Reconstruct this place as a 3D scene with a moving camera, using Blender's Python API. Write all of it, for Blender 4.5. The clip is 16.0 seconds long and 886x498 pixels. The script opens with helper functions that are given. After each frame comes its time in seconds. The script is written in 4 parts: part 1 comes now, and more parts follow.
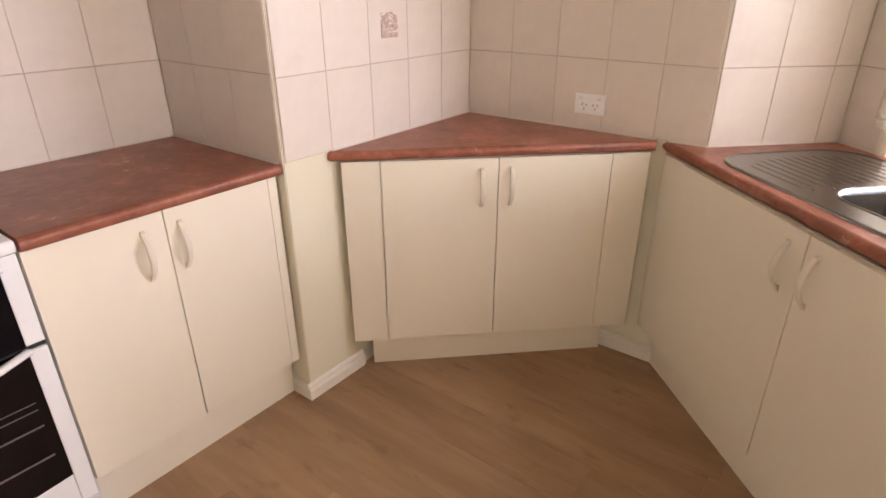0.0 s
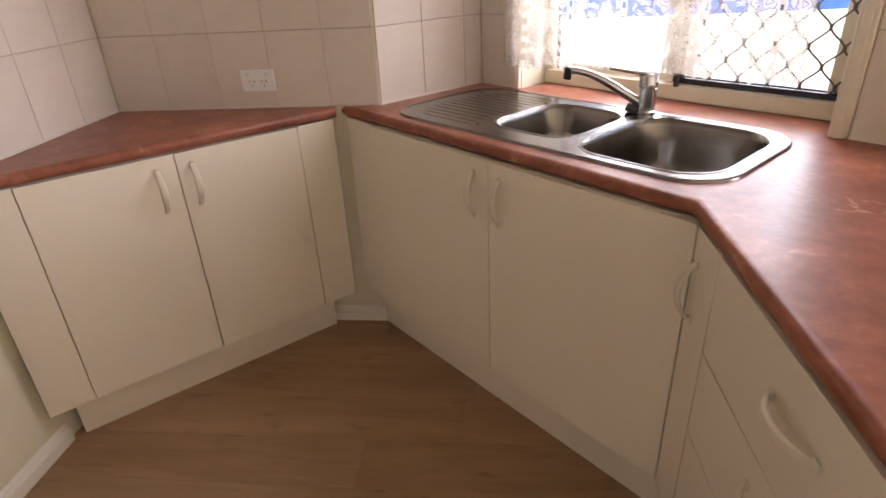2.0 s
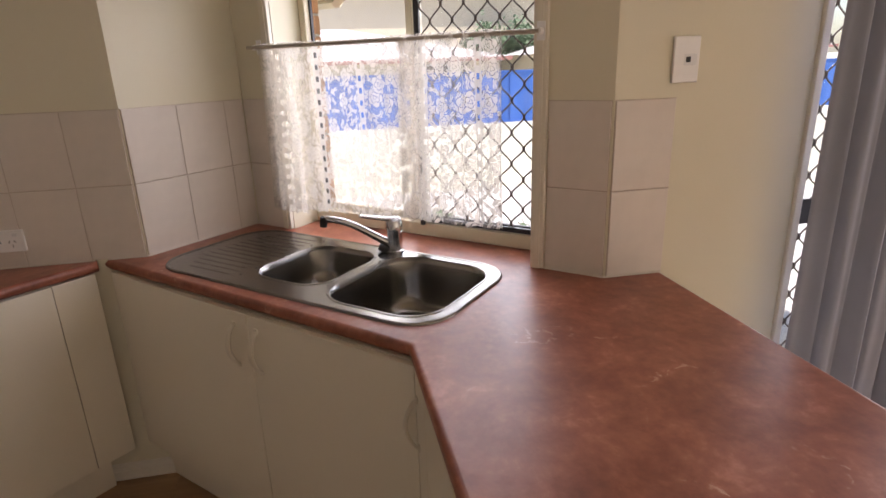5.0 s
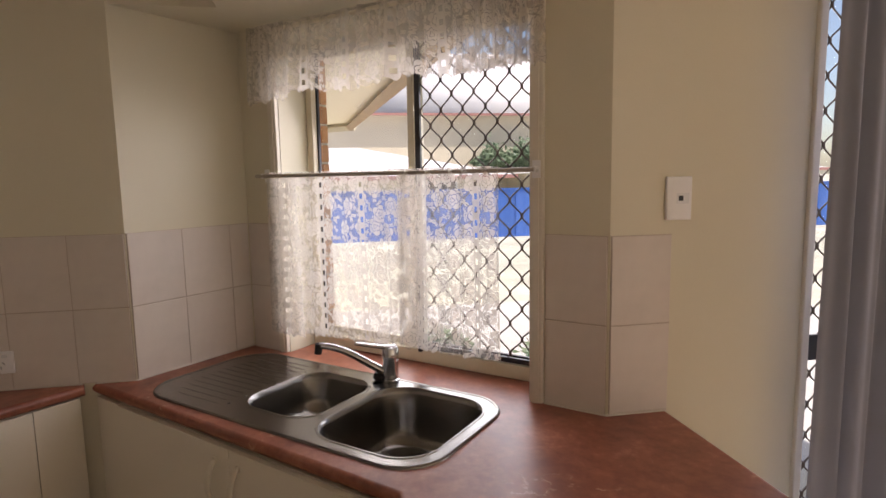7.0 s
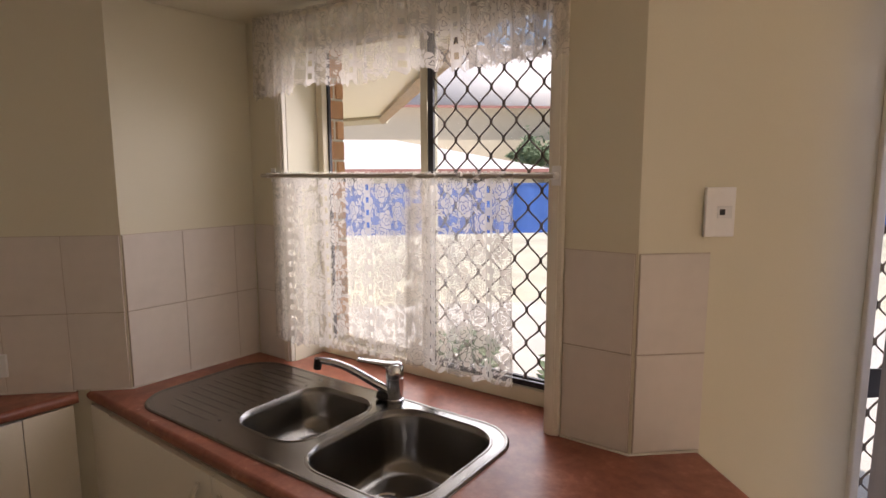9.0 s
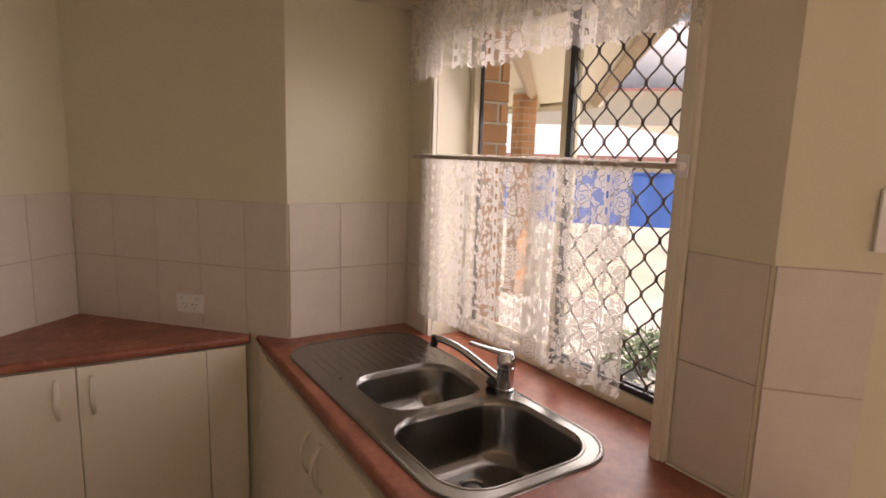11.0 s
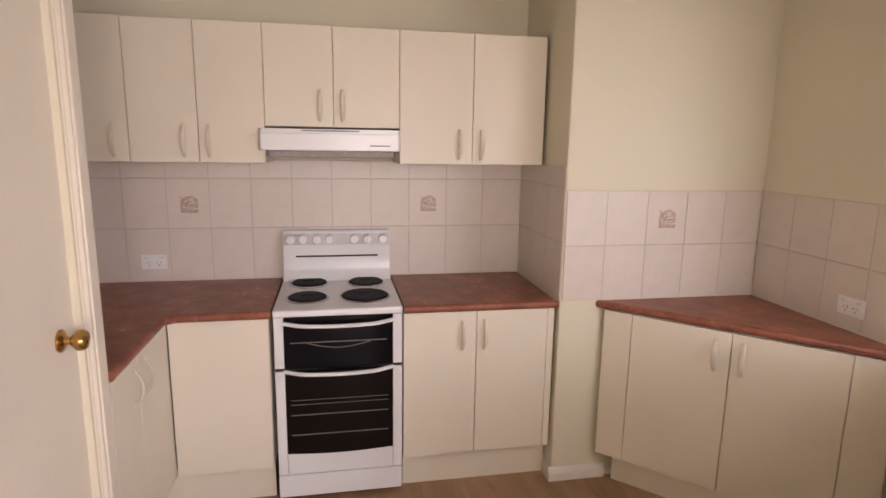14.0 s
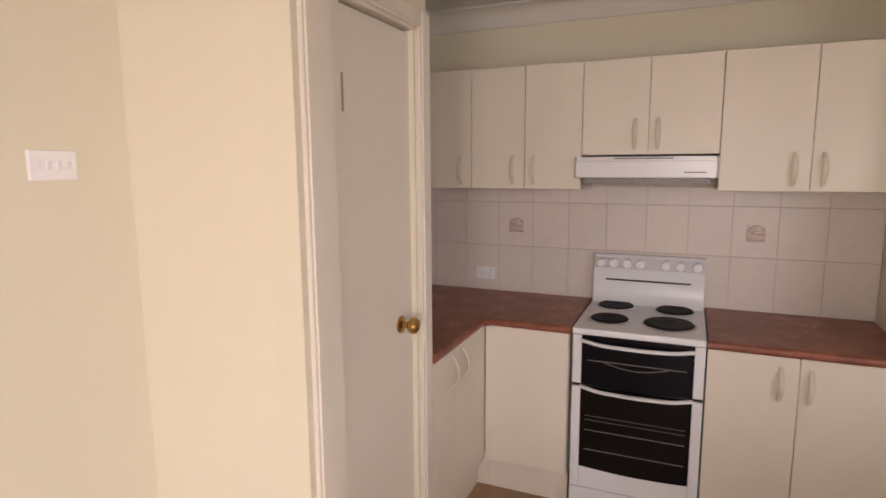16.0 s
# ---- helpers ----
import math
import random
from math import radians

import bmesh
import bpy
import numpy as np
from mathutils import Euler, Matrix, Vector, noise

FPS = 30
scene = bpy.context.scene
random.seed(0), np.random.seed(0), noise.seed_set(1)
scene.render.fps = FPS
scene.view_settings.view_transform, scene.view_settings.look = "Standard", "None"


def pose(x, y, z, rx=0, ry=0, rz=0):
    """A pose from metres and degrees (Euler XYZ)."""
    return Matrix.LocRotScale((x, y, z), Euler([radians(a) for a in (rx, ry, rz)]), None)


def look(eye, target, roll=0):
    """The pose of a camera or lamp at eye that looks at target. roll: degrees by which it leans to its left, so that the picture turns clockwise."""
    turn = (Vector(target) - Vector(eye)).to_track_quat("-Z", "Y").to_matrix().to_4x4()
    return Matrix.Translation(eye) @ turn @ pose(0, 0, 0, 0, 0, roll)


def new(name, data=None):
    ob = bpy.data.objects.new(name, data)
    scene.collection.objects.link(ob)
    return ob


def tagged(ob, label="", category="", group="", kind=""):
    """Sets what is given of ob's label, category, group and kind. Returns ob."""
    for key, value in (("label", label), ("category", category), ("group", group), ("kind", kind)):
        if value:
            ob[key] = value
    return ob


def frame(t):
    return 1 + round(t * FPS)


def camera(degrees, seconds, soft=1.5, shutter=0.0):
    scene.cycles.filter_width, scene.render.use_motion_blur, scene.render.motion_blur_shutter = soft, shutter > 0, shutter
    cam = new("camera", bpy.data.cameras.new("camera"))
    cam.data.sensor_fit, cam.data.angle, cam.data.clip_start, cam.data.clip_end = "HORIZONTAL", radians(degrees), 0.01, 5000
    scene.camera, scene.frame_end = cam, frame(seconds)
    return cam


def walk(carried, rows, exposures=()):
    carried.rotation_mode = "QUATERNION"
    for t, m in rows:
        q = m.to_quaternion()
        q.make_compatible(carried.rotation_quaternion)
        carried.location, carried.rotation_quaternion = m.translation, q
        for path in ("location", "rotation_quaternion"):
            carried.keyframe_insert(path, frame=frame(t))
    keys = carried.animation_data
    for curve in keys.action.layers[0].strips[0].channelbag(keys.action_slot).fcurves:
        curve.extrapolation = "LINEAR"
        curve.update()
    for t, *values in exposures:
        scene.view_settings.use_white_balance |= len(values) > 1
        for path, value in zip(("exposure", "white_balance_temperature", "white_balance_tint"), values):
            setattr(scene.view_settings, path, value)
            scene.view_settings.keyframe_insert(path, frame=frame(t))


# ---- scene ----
cam = camera(75.5, 16.0, soft=1.5, shutter=0.2)
PATH = [
    (0, (-1.982, -1.387, 1.391), (-0.545, -0.281, 0.545), -0.2),
    (0.5, (-1.942, -1.326, 1.379), (-0.409, -0.374, 0.516), -1.0),
    (1, (-1.83, -1.29, 1.359), (-0.194, -0.565, 0.467), -1.7),
    (1.5, (-1.865, -1.321, 1.335), (-0.134, -0.881, 0.437), -2.3),
    (2, (-1.93, -1.357, 1.33), (-0.156, -1.155, 0.427), -2.9),
    (2.5, (-1.971, -1.398, 1.313), (-0.203, -1.323, 0.381), -2.2),
    (3, (-1.99, -1.429, 1.288), (-0.225, -1.455, 0.347), -1.0),
    (3.5, (-1.997, -1.49, 1.297), (-0.244, -1.596, 0.339), -1.6),
    (4, (-2.012, -1.554, 1.348), (-0.244, -1.757, 0.436), -1.8),
    (4.5, (-2.011, -1.584, 1.419), (-0.184, -1.873, 0.658), -1.6),
    (5, (-2.024, -1.585, 1.496), (-0.157, -1.947, 0.877), -1.9),
    (7.5, (-1.974, -1.638, 1.566), (-0.018, -1.991, 1.343), -0.9),
    (8, (-1.873, -1.657, 1.589), (0.081, -1.995, 1.325), -0.9),
    (10.5, (-1.833, -1.914, 1.562), (0.139, -1.702, 1.302), 2.2),
    (11, (-1.798, -1.991, 1.579), (0.11, -1.489, 1.25), 1.7),
    (11.5, (-1.825, -2.033, 1.547), (0.01, -1.306, 1.224), 2.1),
    (12, (-1.893, -2.135, 1.542), (-0.177, -1.158, 1.224), 1.7),
    (12.5, (-1.934, -2.178, 1.559), (-0.474, -0.845, 1.26), 1.6),
    (13, (-1.907, -2.221, 1.573), (-0.909, -0.518, 1.25), 1.2),
    (13.5, (-1.917, -2.227, 1.559), (-1.322, -0.348, 1.218), 1.8),
    (14, (-1.934, -2.314, 1.585), (-1.566, -0.383, 1.218), 0.9),
    (14.5, (-1.899, -2.42, 1.559), (-1.716, -0.452, 1.255), 0.5),
    (15, (-1.854, -2.453, 1.62), (-1.931, -0.479, 1.306), 0.2),
    (15.5, (-1.795, -2.452, 1.618), (-2.253, -0.529, 1.316), 0.0),
    (16, (-1.751, -2.432, 1.606), (-2.536, -0.616, 1.312), -0.4),
]
LIGHT = [(0.0, 1.85, 6800, 28), (1.0, 1.52, 6800, 28), (2.0, 1.28, 6800, 29), (3.5, 1.42, 6500, 28), (4.0, 1.28, 6500, 28), (5.0, 0.58, 6700, 27), (7.5, 0.18, 7000, 28), (8.0, 0.09, 7000, 28), (10.5, 0.36, 7400, 31), (11.0, 0.29, 7700, 34), (12.5, 0.52, 7950, 36), (13.0, 0.82, 7800, 35), (13.5, 1.2, 7050, 31), (14.0, 1.25, 6950, 31), (15.0, 1.2, 6950, 31), (16.0, 0.9, 7000, 30)]
walk(cam, [(t, look(eye, target, roll)) for t, eye, target, roll in PATH], LIGHT)

# ---- light ----
world = bpy.data.worlds.new("sky")
scene.world = world
world.use_nodes = True
wn = world.node_tree.nodes
sky = wn.new("ShaderNodeTexSky")
sky.sky_type, sky.sun_disc = "NISHITA", False
sky.sun_elevation, sky.sun_rotation = radians(58), radians(215)
wn["Background"].inputs["Strength"].default_value = 0.15
world.node_tree.links.new(sky.outputs[0], wn["Background"].inputs["Color"])


def lamp(name, kind, m, energy, color=(1, 1, 1), size=(1, 1)):
    data = bpy.data.lights.new(name, kind)
    data.energy, data.color = energy, color
    if kind == "AREA":
        data.shape, data.size, data.size_y, data.spread = "RECTANGLE", size[0], size[1], radians(125)
    ob = new(name, data)
    ob.matrix_world = m
    return ob


sun = lamp("sun", "SUN", look((-5.7, -8.2, 14.0), (0, 0, 0)), 5.0, (1, 0.95, 0.86))
sun.data.angle = radians(0.5)
# daylight that comes in by the three openings
lamp("daylight_kitchen_window", "AREA", look((0.115, -1.99, 1.50), (-0.9, -1.1, 0.75)), 8.5, (0.90, 0.95, 1.0), (0.85, 1.0))
lamp("daylight_sliding_door", "AREA", look((-0.45, -3.85, 1.15), (-2.4, -3.0, 0.35)), 43, (0.97, 0.98, 1.0), (1.5, 1.9))
lamp("daylight_south_window", "AREA", look((-1.4, -6.15, 1.35), (-1.55, -3.0, 0.5)), 12, (0.97, 0.98, 0.96), (1.0, 1.6))


# ---- materials ----
def mat(name, color, rough=0.5, metal=0.0, vary=0.06, scale=6.0, fine=60.0, bump=0.0, stretch=(1, 1, 1), spec=0.5, pieces=0.0, coat=0.0):
    """Principled surface with two scales of variation, in the object's own metres."""
    m = bpy.data.materials.new(name)
    m.use_nodes = True
    n, l = m.node_tree.nodes, m.node_tree.links
    b = n["Principled BSDF"]
    b.inputs["Roughness"].default_value, b.inputs["Metallic"].default_value = rough, metal
    b.inputs["Specular IOR Level"].default_value = spec
    b.inputs["Coat Weight"].default_value = coat
    co, mp = n.new("ShaderNodeTexCoord"), n.new("ShaderNodeMapping")
    mp.inputs["Scale"].default_value = stretch
    l.new(co.outputs["Object"], mp.inputs["Vector"])
    big, small = n.new("ShaderNodeTexNoise"), n.new("ShaderNodeTexNoise")
    big.inputs["Scale"].default_value, small.inputs["Scale"].default_value = scale, fine
    big.inputs["Detail"].default_value, small.inputs["Detail"].default_value = 4, 6
    l.new(mp.outputs[0], big.inputs["Vector"]), l.new(mp.outputs[0], small.inputs["Vector"])
    add = n.new("ShaderNodeMath")
    add.operation = "MULTIPLY_ADD"
    l.new(small.outputs["Fac"], add.inputs[0])
    add.inputs[1].default_value = 0.5
    l.new(big.outputs["Fac"], add.inputs[2])
    rng = n.new("ShaderNodeMapRange")
    rng.inputs["From Min"].default_value, rng.inputs["From Max"].default_value = 0.45, 1.05
    rng.inputs["To Min"].default_value, rng.inputs["To Max"].default_value = 1 - vary, 1 + vary
    l.new(add.outputs[0], rng.inputs["Value"])
    hsv = n.new("ShaderNodeHueSaturation")
    hsv.inputs["Color"].default_value = (*color, 1)
    l.new(rng.outputs[0], hsv.inputs["Value"])
    if pieces:
        info, pr = n.new("ShaderNodeObjectInfo"), n.new("ShaderNodeMapRange")
        pr.inputs["To Min"].default_value, pr.inputs["To Max"].default_value = 1 - pieces, 1 + pieces
        l.new(info.outputs["Random"], pr.inputs["Value"])
        mul = n.new("ShaderNodeMath")
        mul.operation = "MULTIPLY"
        l.new(pr.outputs[0], mul.inputs[0]), l.new(rng.outputs[0], mul.inputs[1])
        l.new(mul.outputs[0], hsv.inputs["Value"])
    l.new(hsv.outputs[0], b.inputs["Base Color"])
    rr = n.new("ShaderNodeMapRange")
    rr.inputs["To Min"].default_value, rr.inputs["To Max"].default_value = max(0.02, rough - 0.06), min(1, rough + 0.06)
    l.new(big.outputs["Fac"], rr.inputs["Value"]), l.new(rr.outputs[0], b.inputs["Roughness"])
    if bump:
        bp = n.new("ShaderNodeBump")
        bp.inputs["Strength"].default_value, bp.inputs["Distance"].default_value = bump, 0.002
        l.new(small.outputs["Fac"], bp.inputs["Height"]), l.new(bp.outputs[0], b.inputs["Normal"])
    return m


def ramp(n, *stops):
    r = n.new("ShaderNodeValToRGB")
    els = r.color_ramp.elements
    while len(els) < len(stops):
        els.new(0.5)
    for e, (p, c) in zip(els, stops):
        e.position, e.color = p, (*c, 1)
    return r


WALL = mat("cream_wall_paint", (0.73, 0.682, 0.535), 0.6, vary=0.03, scale=1.2, fine=220, bump=0.12)
CEIL = mat("ceiling_paint", (0.72, 0.69, 0.62), 0.75, vary=0.03, scale=1.5, fine=150, bump=0.1)
TRIM = mat("cream_gloss_trim", (0.76, 0.71, 0.60), 0.35, vary=0.03, scale=3)
SKIRT = mat("white_gloss_skirting", (0.76, 0.72, 0.64), 0.35, vary=0.03, scale=3)
LAM = mat("cream_laminate", (0.78, 0.72, 0.60), 0.38, vary=0.025, scale=2.5, fine=300, bump=0.05)
EDGE = mat("white_carcass", (0.72, 0.67, 0.57), 0.5, vary=0.03)
HANDLE = mat("cream_plastic_handle", (0.69, 0.63, 0.52), 0.35, vary=0.03, scale=20)
GROUT = mat("grout", (0.53, 0.44, 0.37), 0.85, vary=0.12, scale=9, fine=200)
TILE = mat("pale_pink_tile_glaze", (0.70, 0.63, 0.565), 0.36, vary=0.05, scale=7, fine=30, pieces=0.025)
MOTIF = mat("brown_pink_tile_print", (0.50, 0.37, 0.315), 0.4, vary=0.25, scale=60, fine=200)
WHITE = mat("white_enamel", (0.78, 0.79, 0.80), 0.22, vary=0.02, scale=4)
PLAST = mat("white_plastic", (0.86, 0.855, 0.85), 0.3, vary=0.02, scale=30)
GREYP = mat("grey_print", (0.25, 0.25, 0.26), 0.5)
BLACK = mat("black_glass", (0.006, 0.005, 0.006), 0.10, vary=0.2, scale=3, spec=0.14)
OVEN = mat("brown_oven_glass", (0.010, 0.007, 0.006), 0.12, vary=0.2, scale=3, spec=0.12)
DARK = mat("black_metal", (0.015, 0.015, 0.016), 0.5, vary=0.2, scale=30)
PLATE = mat("black_hotplate", (0.010, 0.0095, 0.0095), 0.6, vary=0.25, scale=30, bump=0.2, spec=0.2)
RACK = mat("oven_rack_wire", (0.22, 0.205, 0.195), 0.4, metal=0.7)
STEEL = mat("brushed_stainless", (0.25, 0.238, 0.222), 0.22, metal=1.0, vary=0.06, scale=3, fine=90)
CHROME = mat("chrome", (0.56, 0.565, 0.58), 0.08, metal=1.0, vary=0.03)
BRASS = mat("aged_brass", (0.50, 0.30, 0.10), 0.25, metal=1.0, vary=0.12, scale=40)
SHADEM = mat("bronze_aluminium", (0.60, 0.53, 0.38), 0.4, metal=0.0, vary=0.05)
GRILLE = mat("bronze_grille", (0.085, 0.065, 0.048), 0.5, metal=0.2, vary=0.15, scale=30)
DRAPE = mat("grey_blockout_fabric", (0.24, 0.25, 0.30), 0.9, vary=0.06, scale=8, fine=500, bump=0.3)
BRICK = mat("orange_clay_brick", (0.50, 0.25, 0.12), 0.9, vary=0.25, scale=10, fine=90, bump=0.5, pieces=0.22)
MORTAR = mat("brick_mortar", (0.52, 0.47, 0.38), 0.95, vary=0.12, scale=20, bump=0.4)
BLUE = mat("blue_steel_fence", (0.035, 0.13, 0.46), 0.5, vary=0.10, scale=1.5)
ROOF = mat("pale_roof_sheeting", (0.74, 0.72, 0.72), 0.6, vary=0.08, scale=1)
GUTTER = mat("dull_red_gutter", (0.42, 0.20, 0.17), 0.5, vary=0.1)
RENDERW = mat("pale_render", (0.62, 0.55, 0.42), 0.9, vary=0.08, scale=2, bump=0.2)
TIMBER = mat("weathered_pale_timber", (0.52, 0.38, 0.25), 0.7, vary=0.2, scale=6, stretch=(1, 1, 6), bump=0.3)
LAWN = mat("dry_pale_lawn", (0.60, 0.58, 0.46), 0.95, vary=0.3, scale=0.8, fine=25, bump=0.8)
PAVE = mat("pale_concrete", (0.62, 0.60, 0.56), 0.9, vary=0.1, scale=2, bump=0.3)
LEAF = mat("leaf_green", (0.15, 0.22, 0.12), 0.6, vary=0.4, scale=4, fine=40)
BARK = mat("grey_bark", (0.16, 0.13, 0.10), 0.9, vary=0.25, scale=12, bump=0.6)


def worktop_material():
    m = bpy.data.materials.new("terracotta_marbled_laminate")
    m.use_nodes = True
    n, l = m.node_tree.nodes, m.node_tree.links
    b = n["Principled BSDF"]
    co = n.new("ShaderNodeTexCoord")
    clouds, mottle, warp, veins = (n.new("ShaderNodeTexNoise") for _ in range(4))
    for node, s, d in ((clouds, 8.0, 9), (mottle, 45, 8), (warp, 4.0, 5), (veins, 4.4, 10)):
        node.inputs["Scale"].default_value, node.inputs["Detail"].default_value = s, d
        l.new(co.outputs["Object"], node.inputs["Vector"])
    clouds.inputs["Roughness"].default_value = 0.68
    clouds.inputs["Distortion"].default_value = 0.25
    mixf = n.new("ShaderNodeMath")
    mixf.operation = "MULTIPLY_ADD"
    mixf.inputs[1].default_value = 0.35
    l.new(mottle.outputs["Fac"], mixf.inputs[0]), l.new(clouds.outputs["Fac"], mixf.inputs[2])
    cr = ramp(n, (0.42, (0.168, 0.052, 0.032)), (0.60, (0.240, 0.077, 0.045)), (0.76, (0.325, 0.112, 0.067)), (0.90, (0.46, 0.19, 0.122)))
    l.new(mixf.outputs[0], cr.inputs["Fac"])
    # thin pale veins, in patches only
    ab = n.new("ShaderNodeMath")
    ab.operation = "SUBTRACT"
    ab.inputs[1].default_value = 0.5
    l.new(veins.outputs["Fac"], ab.inputs[0])
    a2 = n.new("ShaderNodeMath")
    a2.operation = "ABSOLUTE"
    l.new(ab.outputs[0], a2.inputs[0])
    vr = ramp(n, (0.0, (1, 1, 1)), (0.010, (0, 0, 0)))
    l.new(a2.outputs[0], vr.inputs["Fac"])
    pr = ramp(n, (0.53, (0, 0, 0)), (0.66, (0.8, 0.8, 0.8)))
    l.new(warp.outputs["Fac"], pr.inputs["Fac"])
    mm = n.new("ShaderNodeMath")
    mm.operation = "MULTIPLY"
    l.new(vr.outputs[0], mm.inputs[0]), l.new(pr.outputs[0], mm.inputs[1])
    br = ramp(n, (0.47, (0, 0, 0)), (0.60, (1, 1, 1)))
    l.new(mottle.outputs["Fac"], br.inputs["Fac"])
    m2 = n.new("ShaderNodeMath")
    m2.operation = "MULTIPLY"
    l.new(mm.outputs[0], m2.inputs[0]), l.new(br.outputs[0], m2.inputs[1])
    mx = n.new("ShaderNodeMix")
    mx.data_type = "RGBA"
    mx.inputs[7].default_value = (0.66, 0.45, 0.34, 1)
    l.new(m2.outputs[0], mx.inputs[0]), l.new(cr.outputs[0], mx.inputs[6])
    l.new(mx.outputs[2], b.inputs["Base Color"])
    b.inputs["Roughness"].default_value = 0.36
    b.inputs["Specular IOR Level"].default_value = 0.40
    bp = n.new("ShaderNodeBump")
    bp.inputs["Strength"].default_value, bp.inputs["Distance"].default_value = 0.08, 0.001
    fine = n.new("ShaderNodeTexNoise")
    fine.inputs["Scale"].default_value = 420
    l.new(co.outputs["Object"], fine.inputs["Vector"])
    l.new(fine.outputs["Fac"], bp.inputs["Height"]), l.new(bp.outputs[0], b.inputs["Normal"])
    return m


def plank_material():
    m = bpy.data.materials.new("oak_vinyl_plank")
    m.use_nodes = True
    n, l = m.node_tree.nodes, m.node_tree.links
    b = n["Principled BSDF"]
    co, mp, info = n.new("ShaderNodeTexCoord"), n.new("ShaderNodeMapping"), n.new("ShaderNodeObjectInfo")
    off = n.new("ShaderNodeMath")
    off.operation = "MULTIPLY"
    off.inputs[1].default_value = 37.0
    l.new(info.outputs["Random"], off.inputs[0])
    cmb = n.new("ShaderNodeCombineXYZ")
    l.new(off.outputs[0], cmb.inputs[0]), l.new(off.outputs[0], cmb.inputs[1])
    l.new(cmb.outputs[0], mp.inputs["Location"])
    mp.inputs["Scale"].default_value = (1, 0.13, 1)
    l.new(co.outputs["Object"], mp.inputs["Vector"])
    grain, broad, knots = (n.new("ShaderNodeTexNoise") for _ in range(3))
    grain.inputs["Scale"].default_value, grain.inputs["Detail"].default_value = 45, 6
    broad.inputs["Scale"].default_value, broad.inputs["Detail"].default_value = 8, 4
    broad.inputs["Distortion"].default_value = 1.2
    knots.inputs["Scale"].default_value, knots.inputs["Detail"].default_value = 7, 3
    for node in (grain, broad):
        l.new(mp.outputs[0], node.inputs["Vector"])
    mp2 = n.new("ShaderNodeMapping")
    mp2.inputs["Scale"].default_value = (2.2, 0.9, 1)
    l.new(cmb.outputs[0], mp2.inputs["Location"]), l.new(co.outputs["Object"], mp2.inputs["Vector"])
    l.new(mp2.outputs[0], knots.inputs["Vector"])
    f = n.new("ShaderNodeMath")
    f.operation = "MULTIPLY_ADD"
    f.inputs[1].default_value = 0.45
    l.new(grain.outputs["Fac"], f.inputs[0]), l.new(broad.outputs["Fac"], f.inputs[2])
    cr = ramp(n, (0.36, (0.265, 0.150, 0.076)), (0.70, (0.34, 0.202, 0.106)), (1.02, (0.41, 0.26, 0.147)))
    l.new(f.outputs[0], cr.inputs["Fac"])
    kr = ramp(n, (0.60, (0, 0, 0)), (0.76, (0.45, 0.45, 0.45)))
    l.new(knots.outputs["Fac"], kr.inputs["Fac"])
    mx = n.new("ShaderNodeMix")
    mx.data_type = "RGBA"
    mx.inputs[7].default_value = (0.12, 0.055, 0.025, 1)
    l.new(kr.outputs[0], mx.inputs[0]), l.new(cr.outputs[0], mx.inputs[6])
    hsv, rg = n.new("ShaderNodeHueSaturation"), n.new("ShaderNodeMapRange")
    rg.inputs["To Min"].default_value, rg.inputs["To Max"].default_value = 0.90, 1.08
    l.new(info.outputs["Random"], rg.inputs["Value"]), l.new(rg.outputs[0], hsv.inputs["Value"])
    l.new(mx.outputs[2], hsv.inputs["Color"]), l.new(hsv.outputs[0], b.inputs["Base Color"])
    b.inputs["Roughness"].default_value = 0.42
    bp = n.new("ShaderNodeBump")
    bp.inputs["Strength"].default_value, bp.inputs["Distance"].default_value = 0.15, 0.001
    l.new(grain.outputs["Fac"], bp.inputs["Height"]), l.new(bp.outputs[0], b.inputs["Normal"])
    return m


